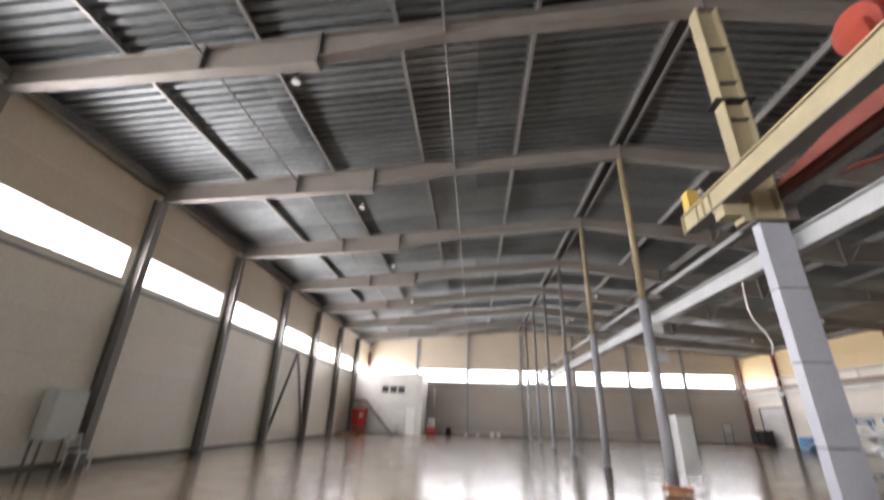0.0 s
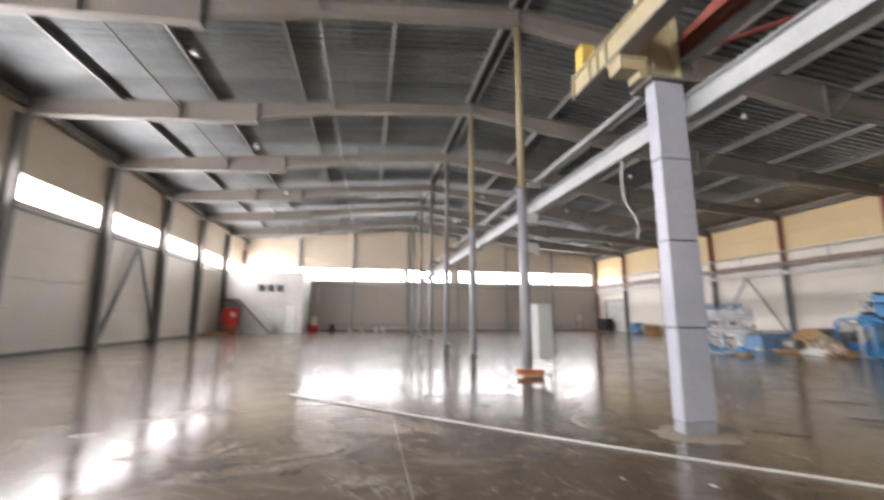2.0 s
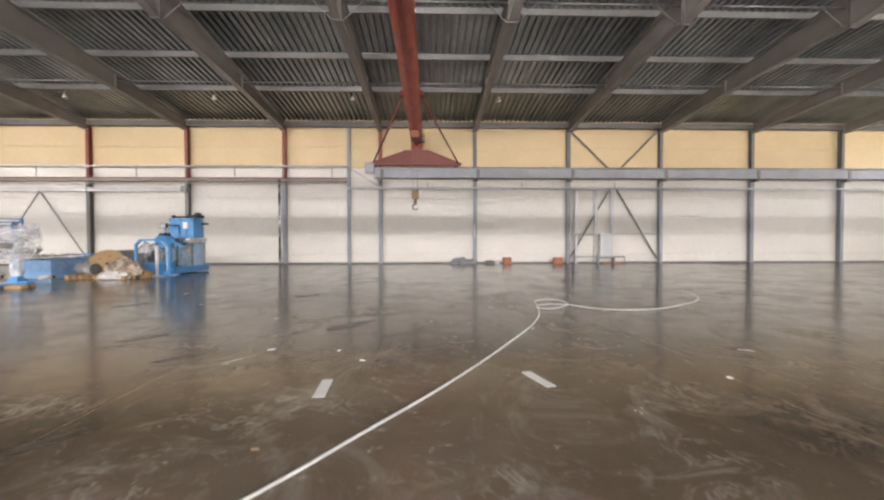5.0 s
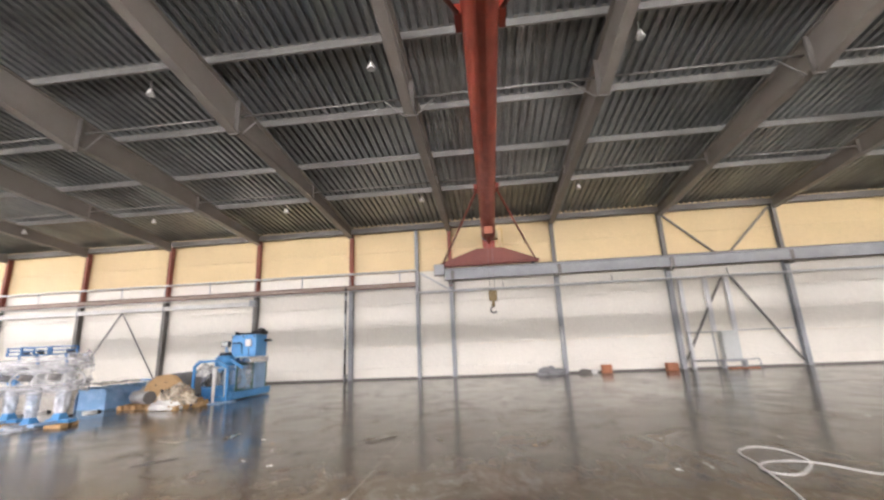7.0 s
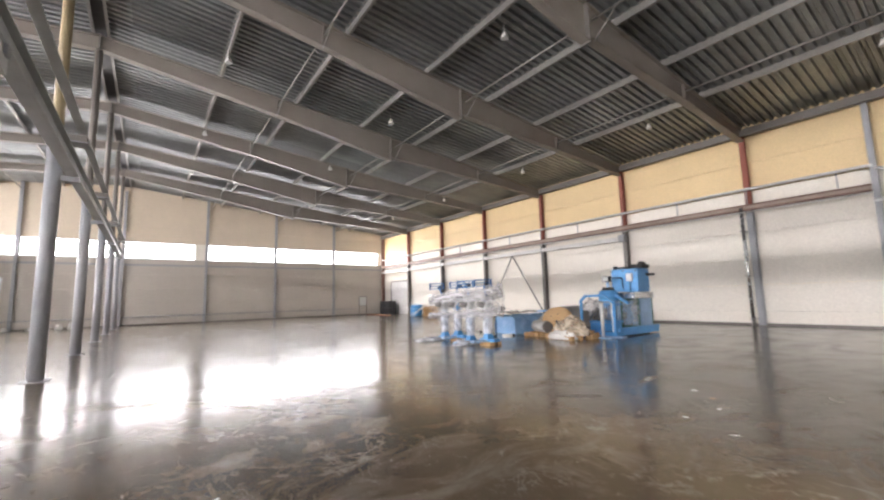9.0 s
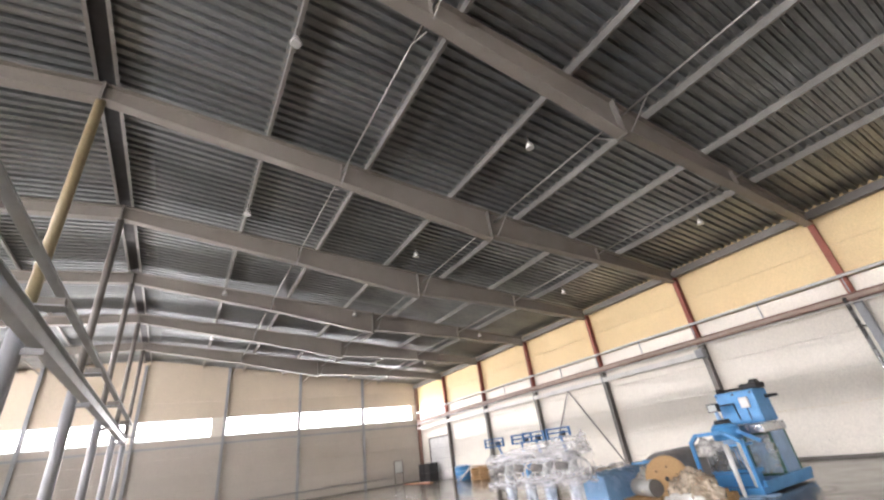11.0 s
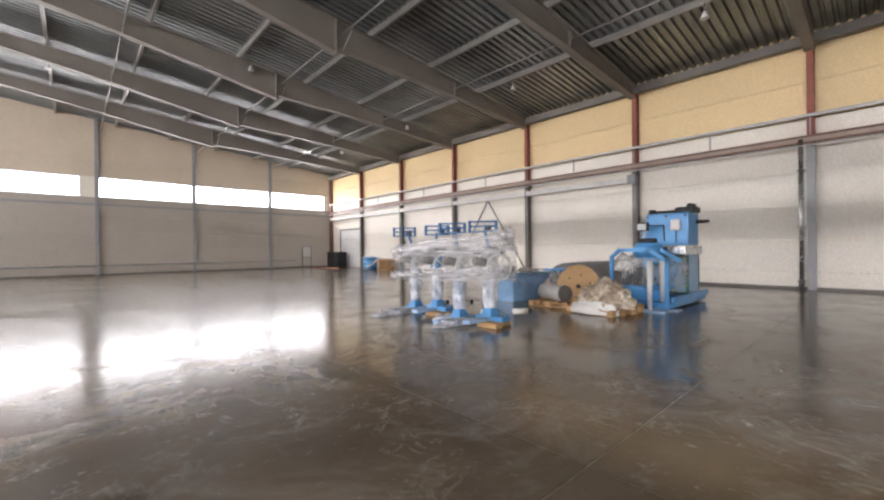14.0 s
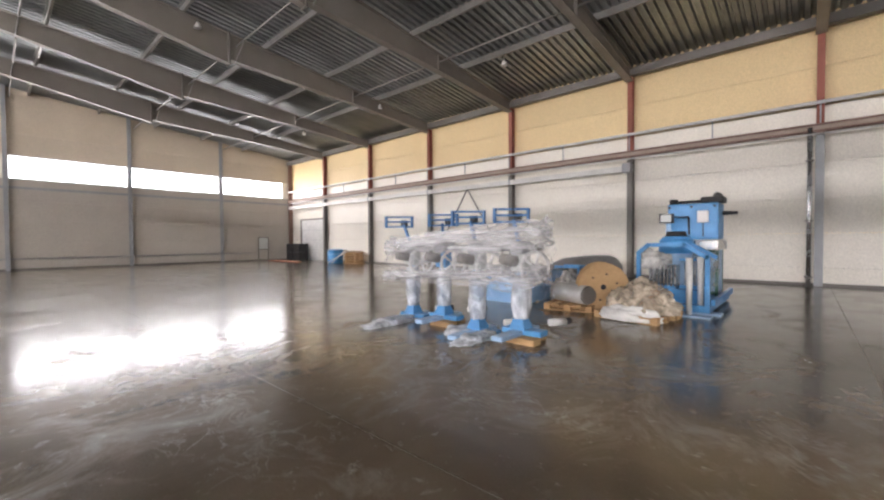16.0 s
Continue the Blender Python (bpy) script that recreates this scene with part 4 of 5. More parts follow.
part("panel_arm", rods(((22.62, 17.05, 1.75), (22.55, 17.05, 2.2), 0.02, 0.02, 6), ((22.55, 17.05, 2.2), (22.2, 17.4, 2.2), 0.02, 0.02, 6)), BLACK, ob)
scr = part("control_panel", rbox(22.05, 17.3, 2.04, 22.2, 17.62, 2.28, 0.012), BLACK, ob, "black-framed control panel")
part("panel_face", boxes((22.04, 17.34, 2.07, 22.049, 17.58, 2.25)), CABGREY, scr, "pale blue panel face")
part("panel_stem", rods(((22.15, 17.4, 1.6), (22.12, 17.42, 2.04), 0.09, 0.05, 12)), LBLUE, ob)
part("drum", rods(((21.7, 17.15, 1.3), (21.7, 17.15, 1.62), 0.38, 0.36, 28)), BLUE, ob)
part("drum_lid", rods(((21.7, 17.15, 1.62), (21.7, 17.15, 1.7), 0.33, 0.28, 28)), BLUE, ob)
part("drum_cap", rods(((21.7, 17.15, 1.7), (21.7, 17.15, 1.82), 0.24, 0.2, 20)), BLACK, ob)
part("drum_foot", rods(((21.7, 17.15, 0.2), (21.7, 17.15, 1.3), 0.28, 0.34, 24)), LBLUE, ob)
part("milky_cover", lump(0.35, 0.4, 0.42, 6, 0.35, 4), MILKY, ob).location = (21.2, 17.55, 0.95)
# arched portal frame
AX = 20.72
part("arch_leg", bar((AX, 17.72, 0.2), (AX, 17.72, 1.35), 0.09, 0.08, (1, 0, 0)), BLUE, ob)
part("arch_leg", bar((AX, 16.35, 0.2), (AX, 16.35, 1.3), 0.09, 0.08, (1, 0, 0)), BLUE, ob)
part("arch_knee", bar((AX, 17.74, 1.3), (AX, 17.5, 1.52), 0.09, 0.08, (1, 0, 0)), BLUE, ob)
part("arch_beam", bar((AX, 17.54, 1.5), (AX, 16.75, 1.52), 0.09, 0.08, (1, 0, 0)), BLUE, ob)
part("arch_knee", bar((AX, 16.8, 1.53), (AX, 16.33, 1.22), 0.09, 0.08, (1, 0, 0)), BLUE, ob)
part("rear_knee", bar((21.6, 16.8, 1.5), (21.6, 16.3, 1.2), 0.09, 0.08, (1, 0, 0)), BLUE, ob)
for x, y in ((20.36, 16.62), (20.86, 16.5)):
    part("wrapped_leg", rods(((x, y, 0.045), (x, y, 1.24), 0.05, 0.07, 14)), WHITE, ob, "leg wrapped in white film")
    part("leg_foot", rbox(x - 0.16, y - 0.4, 0, x + 0.16, y + 0.3, 0.045, 0.01), LBLUE, ob)
for k in range(8):
    part("fin", rbox(20.95, 17.0 + 0.075 * k, 0.55, 21.35, 17.03 + 0.075 * k, 1.05, 0.006), CHROME, ob)
part("fin_block", rbox(21.0, 17.0, 0.5, 21.3, 17.6, 0.58, 0.01), BLUE, ob)
for k in range(5):
    part("guide", rods(((21.0, 16.45 + 0.09 * k, 0.6), (21.0, 16.45 + 0.09 * k, 1.15), 0.022, 0.022, 8)), CHROME, ob)
part("guide_plate", rbox(20.9, 16.38, 0.52, 21.3, 16.92, 0.6, 0.01), BLUE, ob)
part("guide_plate", rbox(20.9, 16.38, 1.15, 21.3, 16.92, 1.2, 0.01), BLUE, ob)
part("pedestal", rbox(20.9, 16.5, 0.2, 21.4, 17.5, 0.5, 0.02), BLUE, ob)
part("film", sheet_over(20, 12, lambda u, v: (22.0 + 0.5 * u, 16.4 - 0.05 * math.sin(9 * v + 4 * u), 0.5 + 0.9 * v)), FILM, ob)
machine = ob
tagged(tube_curve("hydraulic_hose", [(20.75, 17.3, 1.56), (21.0, 17.45, 1.95), (21.5, 17.35, 1.9), (22.0, 17.45, 1.9)], 0.02, BLACK, ob), "black hydraulic hose")
machine.location += Vector((0.16, -0.18, 0))


def pallet(x, y, turn, w=0.8, d=1.2):
    ob = thing("pallet", "pale wooden pallet on the floor", "pallet", (0, 0, 0), "pallets")
    for k in range(5):
        yy = -d / 2 + k * (d - 0.1) / 4
        part("deck_board", rbox(-w / 2, yy, 0.122, w / 2, yy + 0.1, 0.144, 0.003), WOOD, ob)
    for xx in (-w / 2, -0.07, w / 2 - 0.14):
        for yy in (-d / 2, -0.07, d / 2 - 0.14):
            part("block", rbox(xx, yy, 0.022, xx + 0.14, yy + 0.14, 0.1, 0.004), WOOD, ob)
        part("runner", rbox(xx, -d / 2, 0, xx + 0.14, d / 2, 0.02, 0.003), WOOD, ob)
        part("stringer", rbox(xx, -d / 2, 0.1, xx + 0.14, d / 2, 0.122, 0.003), WOOD, ob)
    ob.matrix_basis = pose(x, y, 0, 0, 0, turn)
    return ob


pallet(19.95, 18.75, 8, 0.85, 1.1)
pallet(19.6, 17.25, -10, 0.9, 1.3)
ob = thing("steel_drum", "bright steel cylinder lying on a pallet", "drum", (19.95, 18.7, 0.15))
part("cylinder", rods(((19.75, 18.3, 0.37), (20.1, 19.15, 0.37), 0.22, 0.22, 28)), GALV, ob)
part("cap", rods(((19.72, 18.24, 0.37), (19.75, 18.3, 0.37), 0.19, 0.22, 28)), STEEL, ob)
ob = thing("cable_reel", "wooden cable reel standing on edge, with bolt holes", "reel", (20.15, 18.0, 0))
n = Vector((-0.88, -0.47, 0.0)).normalized()
c = Vector((19.98, 18.03, 0.56))
fl = part("flange", rods((c, c - n * 0.05, 0.55, 0.55, 48)), OSB, ob)
part("flange", rods((c - n * 0.55, c - n * 0.6, 0.55, 0.55, 48)), OSB, ob)
part("barrel", rods((c - n * 0.05, c - n * 0.55, 0.28, 0.28, 28)), WOOD, ob)
side = Vector((-n.y, n.x, 0))
part("hub_hole", rods((c + n * 0.003, c - n * 0.01, 0.06, 0.06, 16)), BLACK, fl)
for k in range(6):
    a = k * math.tau / 6 + 0.3
    q = c + side * 0.3 * math.cos(a) + Vector((0, 0, 0.3 * math.sin(a)))
    part("bolt_hole", rods((q + n * 0.004, q - n * 0.01, 0.024, 0.024, 10)), BLACK, fl)


def heap(name, label, cat, x, y, rx, ry, rz, seed, mat, z=0.0, rough=0.3, turn=0):
    o = tagged(new(name, mesh_of(name, lump(rx, ry, rz, seed, rough, 5), mat)), label, cat)
    o.matrix_basis = pose(x, y, z, 0, 0, turn)
    return o


heap("covered_load", "load of boxes under crumpled milky plastic sheet", "covered goods", 19.62, 17.15, 0.42, 0.66, 0.62, 11, LOADFILM, 0.146, 0.26)
heap("white_sack", "white plastic sack slumped on a pallet", "sack", 19.3, 17.25, 0.26, 0.62, 0.3, 21, WHITE, 0.02, 0.25)
heap("carton", "brown crumpled carton on the pallet", "carton", 19.95, 17.1, 0.22, 0.3, 0.62, 31, BOX, 0.146, 0.15)
for k, (x, y, h) in enumerate(((20.25, 16.78, 0.28), (20.32, 16.62, 0.2), (20.05, 16.6, 0.16))):
    tagged(new("timber_offcut", mesh_of("timber_offcut", rbox(x - 0.1, y - 0.09, 0, x + 0.12, y + 0.09, h, 0.008), WOOD)), "short timber offcut standing on the floor", "timber", "timber offcuts")
ob = thing("wrapped_crate", "long crate wrapped in shiny blue film", "crate", (21, 20.5, 0))


def crate_skin(u, v):
    a = v * math.pi
    y = 20.55 + 0.62 * math.copysign(abs(math.cos(a)) ** 0.5, math.cos(a))
    z = 0.78 * abs(math.sin(a)) ** 0.4 + 0.05 * noise.noise(Vector((u * 9, v * 6, 2)))
    return (19.7 + 2.6 * u + 0.03 * noise.noise(Vector((u * 7, v * 9, 0))), y + 0.04 * noise.noise(Vector((u * 8, v * 8, 5))), max(0.0, z))


part("film", sheet_over(30, 24, crate_skin), BLUESHEET, ob)
part("end_board", boxes((19.74, 20.0, 0, 19.8, 21.1, 0.72)), BLUESHEET, ob)
part("clear_film", sheet_over(24, 14, lambda u, v: (19.6 + 2.5 * u, 20.0 + 1.1 * v, 0.88 + 0.1 * noise.noise(Vector((u * 8, v * 5, 1))))), MILKY, ob)
heap("film_bundle", "bundle of machine parts in clear film", "covered goods", 20.9, 19.3, 0.45, 0.4, 0.85, 41, MILKY, 0, 0.3)
tagged(new("parts_frame", mesh_of("parts_frame", boxes((20.7, 18.9, 0, 20.76, 18.96, 0.95), (21.3, 18.9, 0, 21.36, 18.96, 0.95), (20.7, 18.9, 0.9, 21.36, 18.96, 0.96), (20.7, 18.96, 0.9, 20.76, 19.6, 0.96), (21.3, 18.96, 0.9, 21.36, 19.6, 0.96)), BLUE)), "small blue steel frame among wrapped goods", "frame")
ob = thing("covered_machine", "long low machine under a grey tarpaulin", "covered machine", (25, 20.3, 0))


def tarp(u, v):
    a = v * math.pi
    c, s = math.cos(a), math.sin(a)
    end = 1 - abs(2 * u - 1) ** 8
    return (23.2 + 4.4 * u, 20.6 + 0.55 * math.copysign(abs(c) ** 0.6, c) + 0.04 * noise.noise(Vector((u * 9, v * 7, 8))), max(0, (1.02 * abs(s) ** 0.35) * (0.75 + 0.25 * end) + 0.03 * noise.noise(Vector((u * 12, v * 8, 1)))))


part("tarpaulin", sheet_over(40, 20, tarp), GREYCOVER, ob)

# ---- along the east wall ----
for k, (y, z) in enumerate(((47.0, 0), (48.1, 0), (47.0, 0.73), (48.1, 0.73))):
    ob = thing("plastic_crate", "black plastic crate, stacked by the corner door", "crate", (28.6, y, z), "black crates")
    part("body", rbox(28.1, y - 0.5, z, 29.0, y + 0.5, z + 0.68, 0.03), BLACK, ob)
    part("rim", rbox(28.07, y - 0.53, z + 0.68, 29.03, y + 0.53, z + 0.725, 0.01), BLACK, ob)
ob = thing("barrel", "wide blue round tank beside loose timber", "tank", (28.2, 41.2, 0))
part("body", rods(((28.2, 41.2, 0), (28.2, 41.2, 0.98), 0.58, 0.6, 32)), BLUE, ob)
for z in (0.3, 0.65, 0.95):
    part("hoop", rods(((28.2, 41.2, z), (28.2, 41.2, z + 0.04), 0.615, 0.615, 32)), LBLUE, ob)
part("lid", rods(((28.2, 41.2, 0.99), (28.2, 41.2, 1.06), 0.56, 0.4, 32)), LBLUE, ob)
ob = thing("timber_stack", "loose stack of pale planks and pallets against the wall", "timber stack", (28.6, 39.3, 0))
for k in range(5):
    for j in range(3):
        yc, zc = 39.25 + random.uniform(-0.15, 0.15), 0.03 + 0.19 * k
        part("plank", bar((28.25 + 0.24 * j, yc - random.uniform(0.7, 1.1), zc), (28.25 + 0.24 * j + random.uniform(-0.06, 0.06), yc + random.uniform(0.7, 1.1), zc), 0.14, 0.05), WOOD, ob)
    for yc in (38.7, 39.8):
        part("sticker", bar((28.1, yc, 0.125 + 0.19 * k), (28.9, yc, 0.125 + 0.19 * k), 0.1, 0.13 if k < 4 else 0.06), WOOD, ob)
part("leaning_board", bar((27.7, 40.9, 0.03), (28.3, 39.9, 1.05), 0.16, 0.05), WHITE, ob, "pale leaning board")
part("leaning_board", bar((27.6, 41.3, 0.03), (28.2, 39.7, 0.85), 0.14, 0.05), WHITE, ob, "pale leaning board")
ob = tagged(new("door_1", mesh_of("door_1", boxes((XR - 0.06, 44.7, 0.02, XR - 0.01, 48.3, 3.5)), FRAMEW)), "white sectional door in a grey frame", "door", kind="structure")
part("door_frame", boxes((XR - 0.1, 44.5, 0, XR - 0.01, 44.7, 3.62), (XR - 0.1, 48.3, 0, XR - 0.01, 48.5, 3.62), (XR - 0.1, 44.7, 3.5, XR - 0.01, 48.3, 3.62)), STEEL, ob)
for z in (0.9, 1.75, 2.6):
    part("door_seam", boxes((XR - 0.064, 44.7, z, XR - 0.06, 48.3, z + 0.02)), TUBE, ob)
ob = tagged(new("shutter_housing", mesh_of("shutter_housing", rbox(28.95, 20.2, 4.5, 29.35, 20.55, 4.9, 0.02), TUBE)), "grey shutter motor housing on the wall", "motor housing")
ob = thing("floor_plank", "long low timber and steel strips on the floor by the crates", "timber", (27.2, 46, 0))
for k in range(4):
    part("strip", rbox(26.6 + 0.25 * k, 44.0 + 0.3 * k, 0, 26.75 + 0.25 * k, 49.0, 0.05, 0.01), WOOD if k % 2 else RUST, ob)
ob = thing("panel_frame", "pale panel in an upright dark steel frame at the end wall", "frame", (26.7, YN - 0.3, 0))
for x in (26.25, 27.1):
    part("post", boxes((x, YN - 0.33, 0, x + 0.06, YN - 0.27, 2.05)), STEEL, ob)
for z in (0.95, 1.99):
    part("crossbar", boxes((26.31, YN - 0.33, z, 27.1, YN - 0.27, z + 0.06)), STEEL, ob)
part("panel", boxes((26.31, YN - 0.31, 1.01, 27.1, YN - 0.29, 1.99)), CABGREY, ob)

# things at the foot of the wall by the bracing
ob = thing("wall_cabinet", "pale grey electrical cabinet on a low frame", "cabinet", (29.1, -6.05, 0))
part("body", rbox(28.95, -6.45, 0.42, 29.3, -5.65, 1.9, 0.015), CABGREY, ob)
part("door", rbox(28.93, -6.4, 0.5, 28.95, -5.7, 1.85, 0.004), CABGREY, ob)
part("frame", boxes((28.9, -6.6, 0, 29.3, -6.52, 0.42), (28.9, -5.6, 0, 29.3, -5.52, 0.42), (28.9, -6.52, 0.36, 29.3, -5.6, 0.42)), TUBE, ob)
for y in (-4.2, -5.5, -6.55):
    o = thing("conduit_riser", "white vertical trunking on the wall", "trunking", (29.3, y, 0), "white trunking")
    part("trunk", rbox(29.22, y - 0.1, 0 if y > -5 else 1.9, 29.4, y + 0.1, 4.7, 0.01), FRAMEW, o)
ob = thing("pipe_frame", "grey pipe frame standing at the wall", "pipe frame", (29.0, -4.7, 0))
part("pipe", rods(((28.9, -3.95, 1.86), (28.9, -5.4, 1.86), 0.03, 0.03, 8)), TUBE, ob)
part("pipe", rods(((28.9, -5.2, 0.0), (28.9, -5.2, 1.86), 0.03, 0.03, 8)), TUBE, ob)
part("pipe", rods(((28.9, -4.0, 0.0), (28.9, -4.0, 1.86), 0.03, 0.03, 8)), TUBE, ob)
part("pipe", rods(((28.9, -4.0, 0.45), (28.9, -7.2, 0.45), 0.03, 0.03, 8)), TUBE, ob)
part("pipe", rods(((28.9, -7.2, 0.0), (28.9, -7.2, 0.45), 0.03, 0.03, 8)), TUBE, ob)
tagged(new("wall_pipe", mesh_of("wall_pipe", rods(((29.32, -6.6, 1.9), (29.32, -9.4, 1.9), 0.025, 0.025, 8)), TUBE)), "thin grey pipe along the panel wall", "pipe")
for y, w, h, m in ((0.3, 0.5, 0.42, TERRA), (-2.95, 0.55, 0.4, TERRA), (0.95, 0.3, 0.2, WHITE), (-6.4, 1.4, 0.06, TERRA)):
    tagged(new("rubble_block", mesh_of("rubble_block", rbox(28.75, y - w / 2, 0, 29.1, y + w / 2, h, 0.03), m)), "broken block lying at the foot of the wall", "rubble", "rubble blocks")
heap("debris_pile", "grey pile of scrap sheet and dust at the wall", "debris", 28.9, 3.2, 0.3, 0.75, 0.4, 51, GREYCOVER, 0, 0.45)
heap("debris_pile", "small dark pile of dust at the wall", "debris", 29.0, 1.35, 0.2, 0.4, 0.2, 53, STEEL, 0, 0.45)
heap("debris_pile", "low dark strip of debris at the wall", "debris", 28.8, -14.0, 0.3, 1.0, 0.12, 55, STEEL, 0, 0.45)
o = thing("tube_lamp", "white tube lamp fixed upright on the column", "lamp", (29.1, 2.4, 1.6))
part("tube", rods(((29.12, 2.36, 1.6), (29.12, 2.36, 2.5), 0.05, 0.05, 10)), WHITE, o)
o = thing("rain_pipe", "galvanised drain pipe against the column", "pipe", (29.05, 14.55, 0))
part("pipe", rods(((29.05, 14.55, 0), (29.05, 14.55, 5.3), 0.07, 0.07, 14)), CHROME, o)
for z in (0.3, 2.2, 4.2):
    part("clip", boxes((28.96, 14.45, z, 29.3, 14.65, z + 0.04)), STEEL, o)

# ---- office block in the north-west corner ----
ob = thing("office_block", "white two-storey site office built into the corner", "office", (-9, 47, 0))
for piece in ((-12.4, 0, -9.55, 5.75), (-9.55, 0, -7.0, 3.8), (-9.55, 4.65, -7.0, 5.75), (-7.0, 2.6, -5.5, 5.75), (-7.0, 0, -6.9, 2.6), (-6.0, 0, -5.5, 2.6)):
    part("wall_panel", boxes((piece[0], 44.3, piece[1], piece[2], 44.42, piece[3])), OFFICE, ob)
part("side_wall", boxes((-5.5, 44.3, 0, -5.38, YN - 0.25, 5.75)), OFFICE, ob)
part("roof", boxes((-12.4, 44.3, 5.75, -5.38, YN - 0.25, 5.87)), OFFICE, ob)
for k in range(3):
    x = -9.5 + 0.83 * k
    w = part("window", boxes((x, 44.36, 3.84, x + 0.76, 44.39, 4.61)), BLACK, ob, "small dark office window")
    part("frame", boxes((x, 44.3, 3.84, x + 0.05, 44.36, 4.61), (x + 0.71, 44.3, 3.84, x + 0.76, 44.36, 4.61), (x + 0.05, 44.3, 3.84, x + 0.71, 44.36, 3.89), (x + 0.05, 44.3, 4.56, x + 0.71, 44.36, 4.61)), FRAMEW, w)
dr = part("door", boxes((-6.88, 44.33, 0.02, -6.02, 44.38, 2.58)), FRAMEW, ob)
part("handle", boxes((-6.15, 44.29, 1.05, -6.1, 44.33, 1.2)), STEEL, dr)
ob = thing("stairs", "white steel staircase with solid parapet up to the office", "stairs", (-9.5, 43.8, 0))
part("stringer", extrude_xz(bmesh.new(), [(-8.1, 0), (-7.8, 0), (-10.8, 3.15), (-11.9, 3.15), (-11.9, 2.95), (-10.9, 2.95)], 43.4, 43.45), STEEL, ob)
part("parapet", extrude_xz(bmesh.new(), [(-7.8, 0.05), (-7.8, 1.0), (-10.8, 4.1), (-11.9, 4.1), (-11.9, 3.17), (-10.8, 3.17)], 43.4, 43.44), OFFICE, ob)
for k in range(16):
    part("step", boxes((-8.05 - 0.19 * k - 0.24, 43.46, 0.17 + 0.185 * k, -8.05 - 0.19 * k, 44.28, 0.2 + 0.185 * k)), STEEL, ob)
part("landing", boxes((-12.3, 43.46, 2.98, -11.1, 44.28, 3.1)), STEEL, ob)
part("under_panel", extrude_xz(bmesh.new(), [(-8.3, 0), (-10.95, 2.85), (-11.9, 2.85), (-11.9, 0)], 44.2, 44.24), CABGREY, ob)
ob = thing("red_cabinet", "bright red fire cabinet on a dark stand beside the stairs", "cabinet", (-10.9, 42.3, 0))
part("body", rbox(-11.7, 42.0, 0.75, -10.4, 42.7, 2.3, 0.05), REDBOX, ob)
part("stand", rbox(-11.6, 42.05, 0.0, -10.5, 42.65, 0.7, 0.03), BRICKRED, ob)
part("band", boxes((-11.71, 41.99, 0.72, -10.39, 42.71, 0.75)), BLACK, ob)
part("badge", boxes((-11.0, 41.985, 1.5, -10.6, 41.999, 1.9)), CABGREY, ob)
ob = thing("timber_stack", "low stack of yellowish boards on the floor", "timber stack", (-12, 39, 0))
for k in range(4):
    part("board", rbox(-12.2 + 0.1 * k, 39.0 + 0.2 * k, 0.05 * k, -10.9, 41.6 - 0.1 * k, 0.05 * k + 0.046, 0.005), WOOD, ob)
ob = thing("red_pump", "small red pump unit with grey tank", "pump", (-4.6, 46.5, 0))
part("pump", rbox(-4.95, 46.0, 0.0, -4.0, 46.7, 0.75, 0.06), REDBOX, ob)
part("tank", rods(((-4.5, 46.9, 0), (-4.5, 46.9, 1.6), 0.3, 0.3, 18)), CABGREY, ob)
heap("black_sack", "small black refuse sack at the end wall", "sack", -2.9, 49.7, 0.3, 0.3, 0.7, 61, BLACK)
for x, h in ((1.9, 0.35), (2.6, 0.45), (-1.0, 0.25), (0.3, 0.2)):
    heap("white_bag", "small white bag at the end wall", "bag", x, 49.75, 0.2, 0.2, h, x + 63, WHITE)
o = thing("white_pipe", "white vertical pipe on the end wall", "pipe", (-4.6, YN - 0.1, 0))
part("pipe", rods(((-4.6, YN - 0.1, 2.6), (-4.6, YN - 0.1, 4.9), 0.09, 0.09, 12)), WHITE, o)

# ---- west wall and floor objects ----
ob = thing("wall_cabinet", "grey steel cabinet standing against the west wall column", "cabinet", (XL + 0.35, 13.3, 0))
part("body", rbox(XL + 0.12, 12.65, 0.75, XL + 0.5, 13.75, 2.12, 0.015), CABGREY, ob)
part("door", rbox(XL + 0.5, 12.7, 0.8, XL + 0.52, 13.7, 2.07, 0.005), CABGREY, ob)
for x in (XL + 0.15, XL + 0.44):
    for y in (12.7, 13.65):
        part("leg", boxes((x, y, 0, x + 0.05, y + 0.05, 0.75)), STEEL, ob)
ob = thing("chair", "white plastic chair standing by the wall cabinet", "chair", (-11.4, 13.2, 0))
CX, CY = -11.5, 13.3
for dx in (-0.2, 0.2):
    for dy in (-0.2, 0.2):
        part("leg", rods(((CX + dx * 1.1, CY + dy * 1.1, 0), (CX + dx, CY + dy, 0.43), 0.02, 0.024, 8)), WHITE, ob)
part("seat", rbox(CX - 0.24, CY - 0.23, 0.43, CX + 0.24, CY + 0.23, 0.46, 0.012), WHITE, ob)
for dy in (-0.2, 0.2):
    part("back_post", rods(((CX - 0.22, CY + dy, 0.45), (CX - 0.3, CY + dy, 0.88), 0.02, 0.02, 8)), WHITE, ob)
for z in (0.6, 0.72, 0.84):
    part("back_slat", boxes((CX - 0.3, CY - 0.2, z, CX - 0.26, CY + 0.2, z + 0.06)), WHITE, ob)

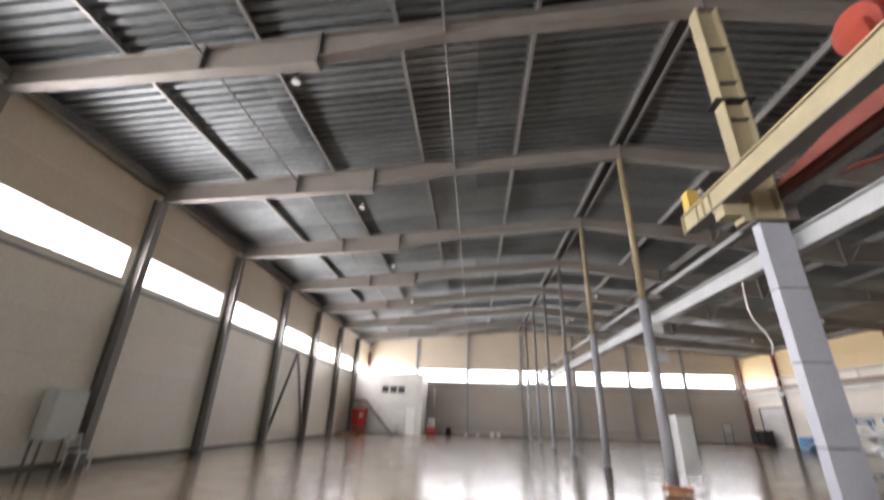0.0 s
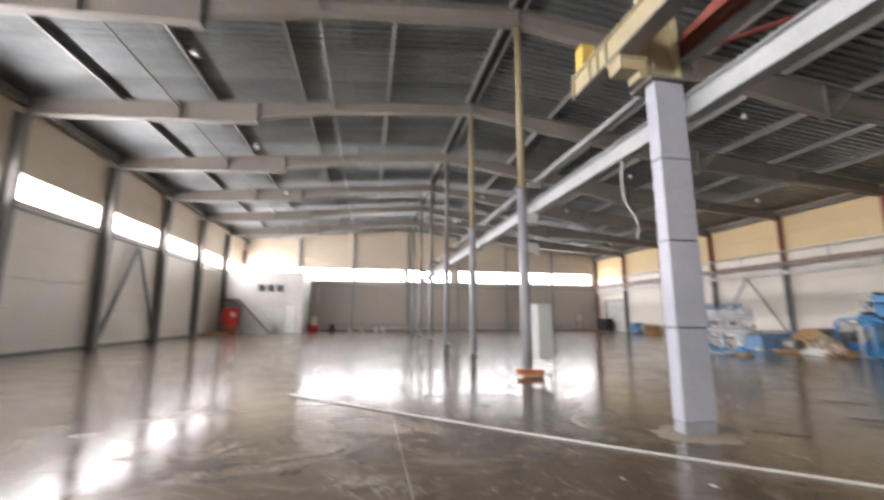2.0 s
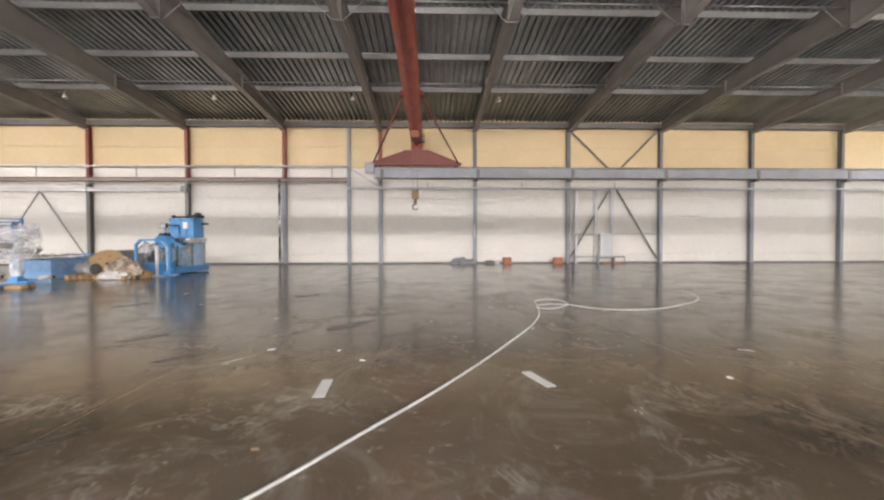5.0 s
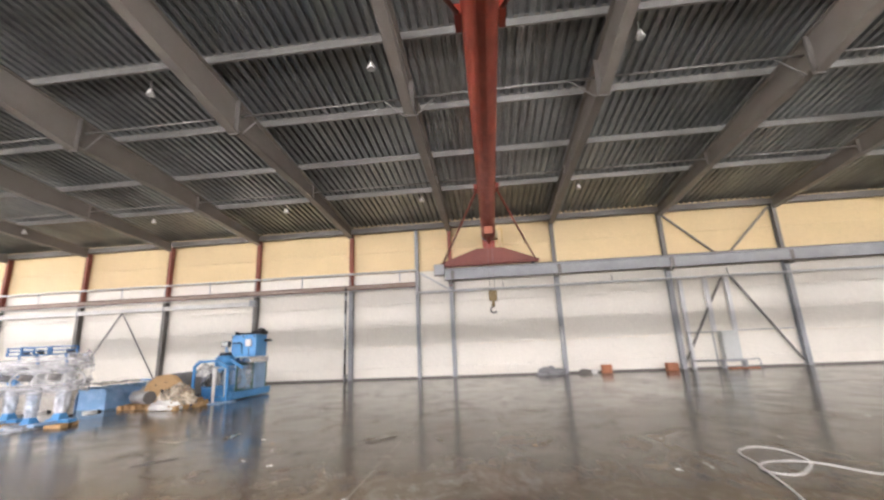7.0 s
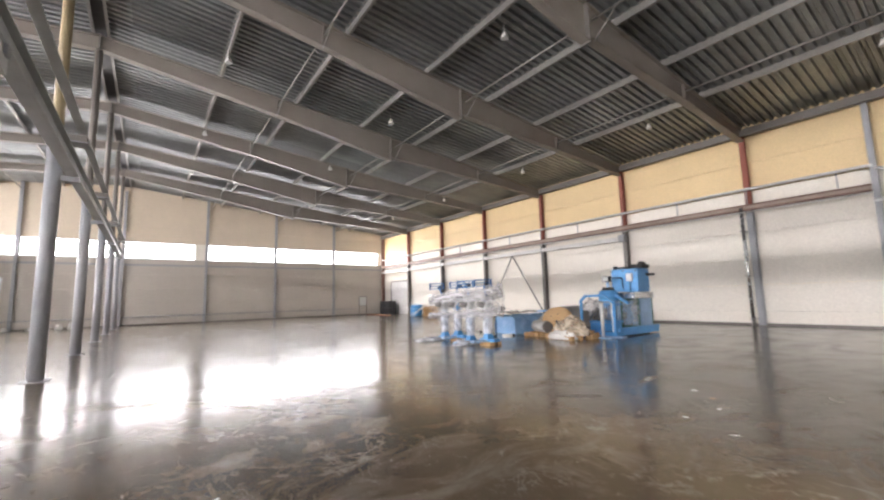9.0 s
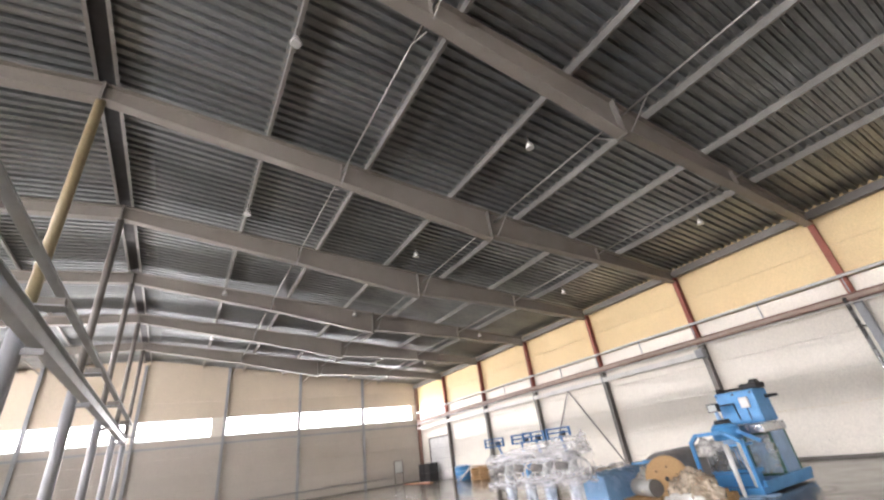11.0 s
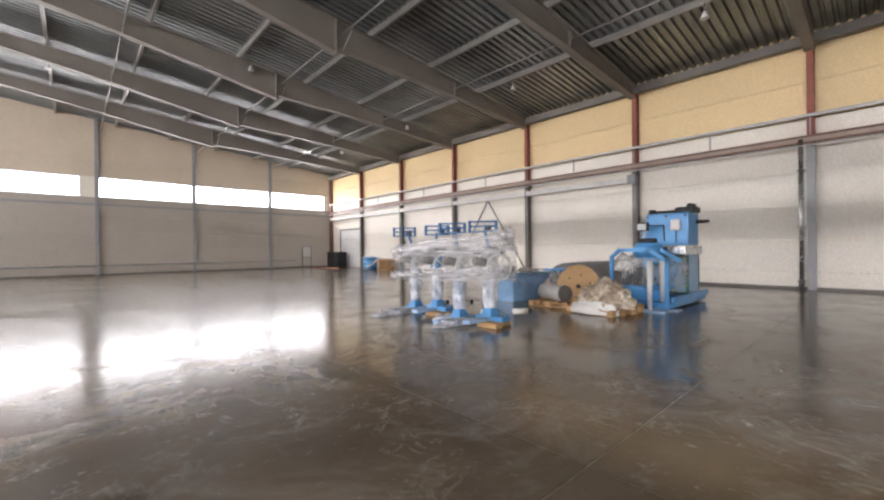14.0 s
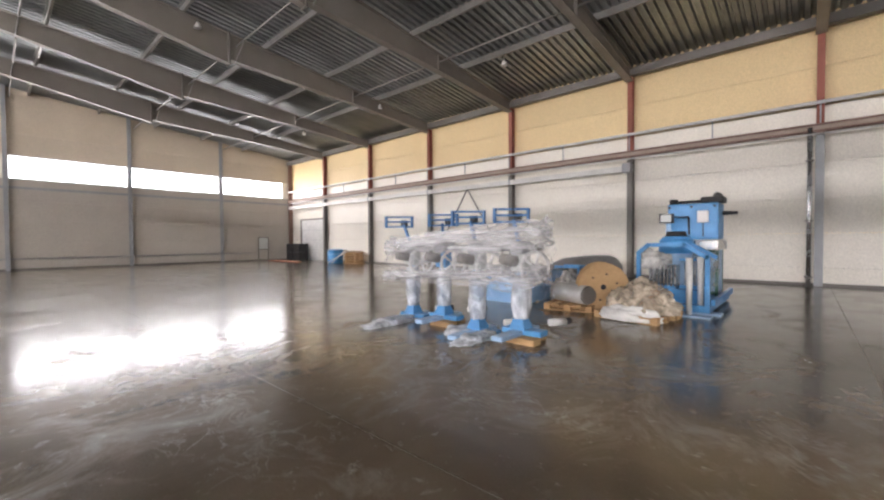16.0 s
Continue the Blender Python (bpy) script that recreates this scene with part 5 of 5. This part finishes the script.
ob = thing("electrical_cabinet", "pale grey electrical cabinet on thin legs beside the post", "cabinet", (5.6, 14.1, 0))
part("body", rbox(5.5, 13.75, 0.42, 5.94, 14.45, 1.92, 0.015), CABGREY, ob)
part("door", rbox(5.52, 13.735, 0.45, 5.92, 13.75, 1.89, 0.004), CABGREY, ob)
for x in (5.54, 5.88):
    for y in (13.8, 14.38):
        part("leg", rods(((x, y, 0), (x, y, 0.42), 0.018, 0.018, 8)), FRAMEW, ob)
part("foot_rail", rods(((5.54, 13.8, 0.08), (5.88, 13.8, 0.08), 0.015, 0.015, 6), ((5.88, 13.8, 0.08), (5.88, 14.38, 0.08), 0.015, 0.015, 6)), FRAMEW, ob)
for k, z in enumerate((3.4, 4.3)):
    o = thing("junction_box", "small grey junction box fixed to the post", "junction box", (5.3, 14.3, z), "junction boxes")
    part("body", rbox(5.48, 14.15, z, 5.8, 14.45, z + 0.32, 0.012), CABGREY, o)
ob = thing("timber_beam", "short reddish timber lying against the post foot", "timber", (5.0, 13.9, 0))
part("beam", bar((4.8, 13.62, 0.13), (5.5, 13.45, 0.1), 0.12, 0.14), TERRA, ob)
part("packer", rbox(4.95, 13.48, 0, 5.35, 13.62, 0.04, 0.004), WOOD, ob)

tagged(tube_curve("floor_cable", [(-0.6, 11.83, 0.016), (-0.4, 11.63, 0.016), (0.68, 10.6, 0.016), (1.72, 9.63, 0.016), (3.03, 8.42, 0.016), (4.35, 7.26, 0.016), (5.16, 6.6, 0.016), (5.73, 6.13, 0.016), (6.35, 5.71, 0.016), (7.5, 4.95, 0.016),
                                  (8.98, 4.1, 0.016), (10.83, 3.18, 0.016), (12.26, 2.80, 0.016), (13.02, 2.61, 0.016), (13.17, 2.23, 0.016), (12.64, 2.04, 0.016), (12.07, 2.33, 0.018), (11.83, 2.75, 0.02), (12.17, 2.85, 0.02), (12.36, 2.28, 0.03),
                                  (11.78, 1.61, 0.016), (11.67, 0.77, 0.016), (12.17, -0.29, 0.016), (13.21, -1.43, 0.016), (14.26, -1.91, 0.016)], 0.012, ROPE), "white cable snaking across the floor with a loop", "cable")
for x, y, a in ((7.41, 6.19, 4), (7.6, 4.04, 18)):
    o = tagged(new("paper_sheet", mesh_of("paper_sheet", rbox(-0.24, -0.055, 0, 0.24, 0.055, 0.006, 0.001), WHITE)), "white card strip lying on the floor", "card", "floor cards")
    o.matrix_basis = pose(x, y, 0.001, 0, 0, a)
for k in range(34):
    x, y = random.uniform(3.0, 16), random.uniform(-2, 12)
    if abs(x - 5.1) < 0.6:
        continue
    o = heap("floor_scrap", "tiny pale flake of debris on the floor", "debris", x, y, random.uniform(0.015, 0.05), random.uniform(0.012, 0.03), 0.008, k, WHITE if k % 3 else BOX, 0, 0.5, random.uniform(0, 180))
    tagged(o, group="floor flakes")

DUST = material("pale_cement_dust", (0.4, 0.36, 0.3), 0.6, dark=(0.22, 0.18, 0.14), scale=6)
STAIN = material("dried_oil_stain", (0.06, 0.042, 0.026), 0.3, scale=6)


def floor_patch(name, label, x, y, rx, ry, seed, mat, turn=0):
    """A thin film of dust or dried liquid with a ragged edge."""
    bm = bmesh.new()
    rim = []
    for k in range(64):
        a = k * math.tau / 64
        e = 1 + 0.35 * noise.fractal(Vector((math.cos(a) * 2.2 + seed, math.sin(a) * 2.2, seed)), 1, 2, 4)
        rim.append((rx * e * math.cos(a), ry * e * math.sin(a)))
    low = [bm.verts.new((u, v, 0)) for u, v in rim]
    top = [bm.verts.new((u * 0.97, v * 0.97, 0.004)) for u, v in rim]
    bm.faces.new(top)
    for k in range(64):
        bm.faces.new((low[k], low[(k + 1) % 64], top[(k + 1) % 64], top[k]))
    o = tagged(new(name, mesh_of(name, bm, mat)), label, "floor stain", kind="structure")
    o.matrix_basis = pose(x, y, 0.0005, 0, 0, turn)


floor_patch("cement_dust", "pale cement dust round the column foot", 5.3, 8.1, 0.62, 0.45, 3, DUST)
for x, y, rx, ry, sd in ((6.4, 7.9, 0.3, 0.07, 5), (8.6, 8.2, 0.35, 0.08, 8), (9.6, 9.4, 0.3, 0.1, 12), (12.8, 11.9, 0.35, 0.1, 14), (14.2, 8.4, 0.4, 0.12, 17), (10.4, 6.5, 0.5, 0.14, 21)):
    floor_patch("dried_stain", "small dark dried stain on the concrete", x, y, rx, ry, sd, STAIN, -40)
o = thing("wall_pipe", "thin grey pipe low along the end wall", "pipe", (10, YN - 0.3, 0.7))
part("pipe", rods(((-3.5, YN - 0.29, 0.7), (25.6, YN - 0.29, 0.7), 0.03, 0.03, 8)), TUBE, o)

# ---- floor slabs ----
gx = [XL] + [-10.25, 1.3, 12.85, 24.4] + [XR]
gy = [YS] + [y - 0.3 for y in FRAMES[1:-1]] + [YN]
for xa, xb in zip(gx, gx[1:]):
    for ya, yb in zip(gy, gy[1:]):
        part("slab", boxes((xa + 0.004, ya + 0.005, -0.1, xb - 0.004, yb - 0.005, 0.0)), FLOOR, floor)
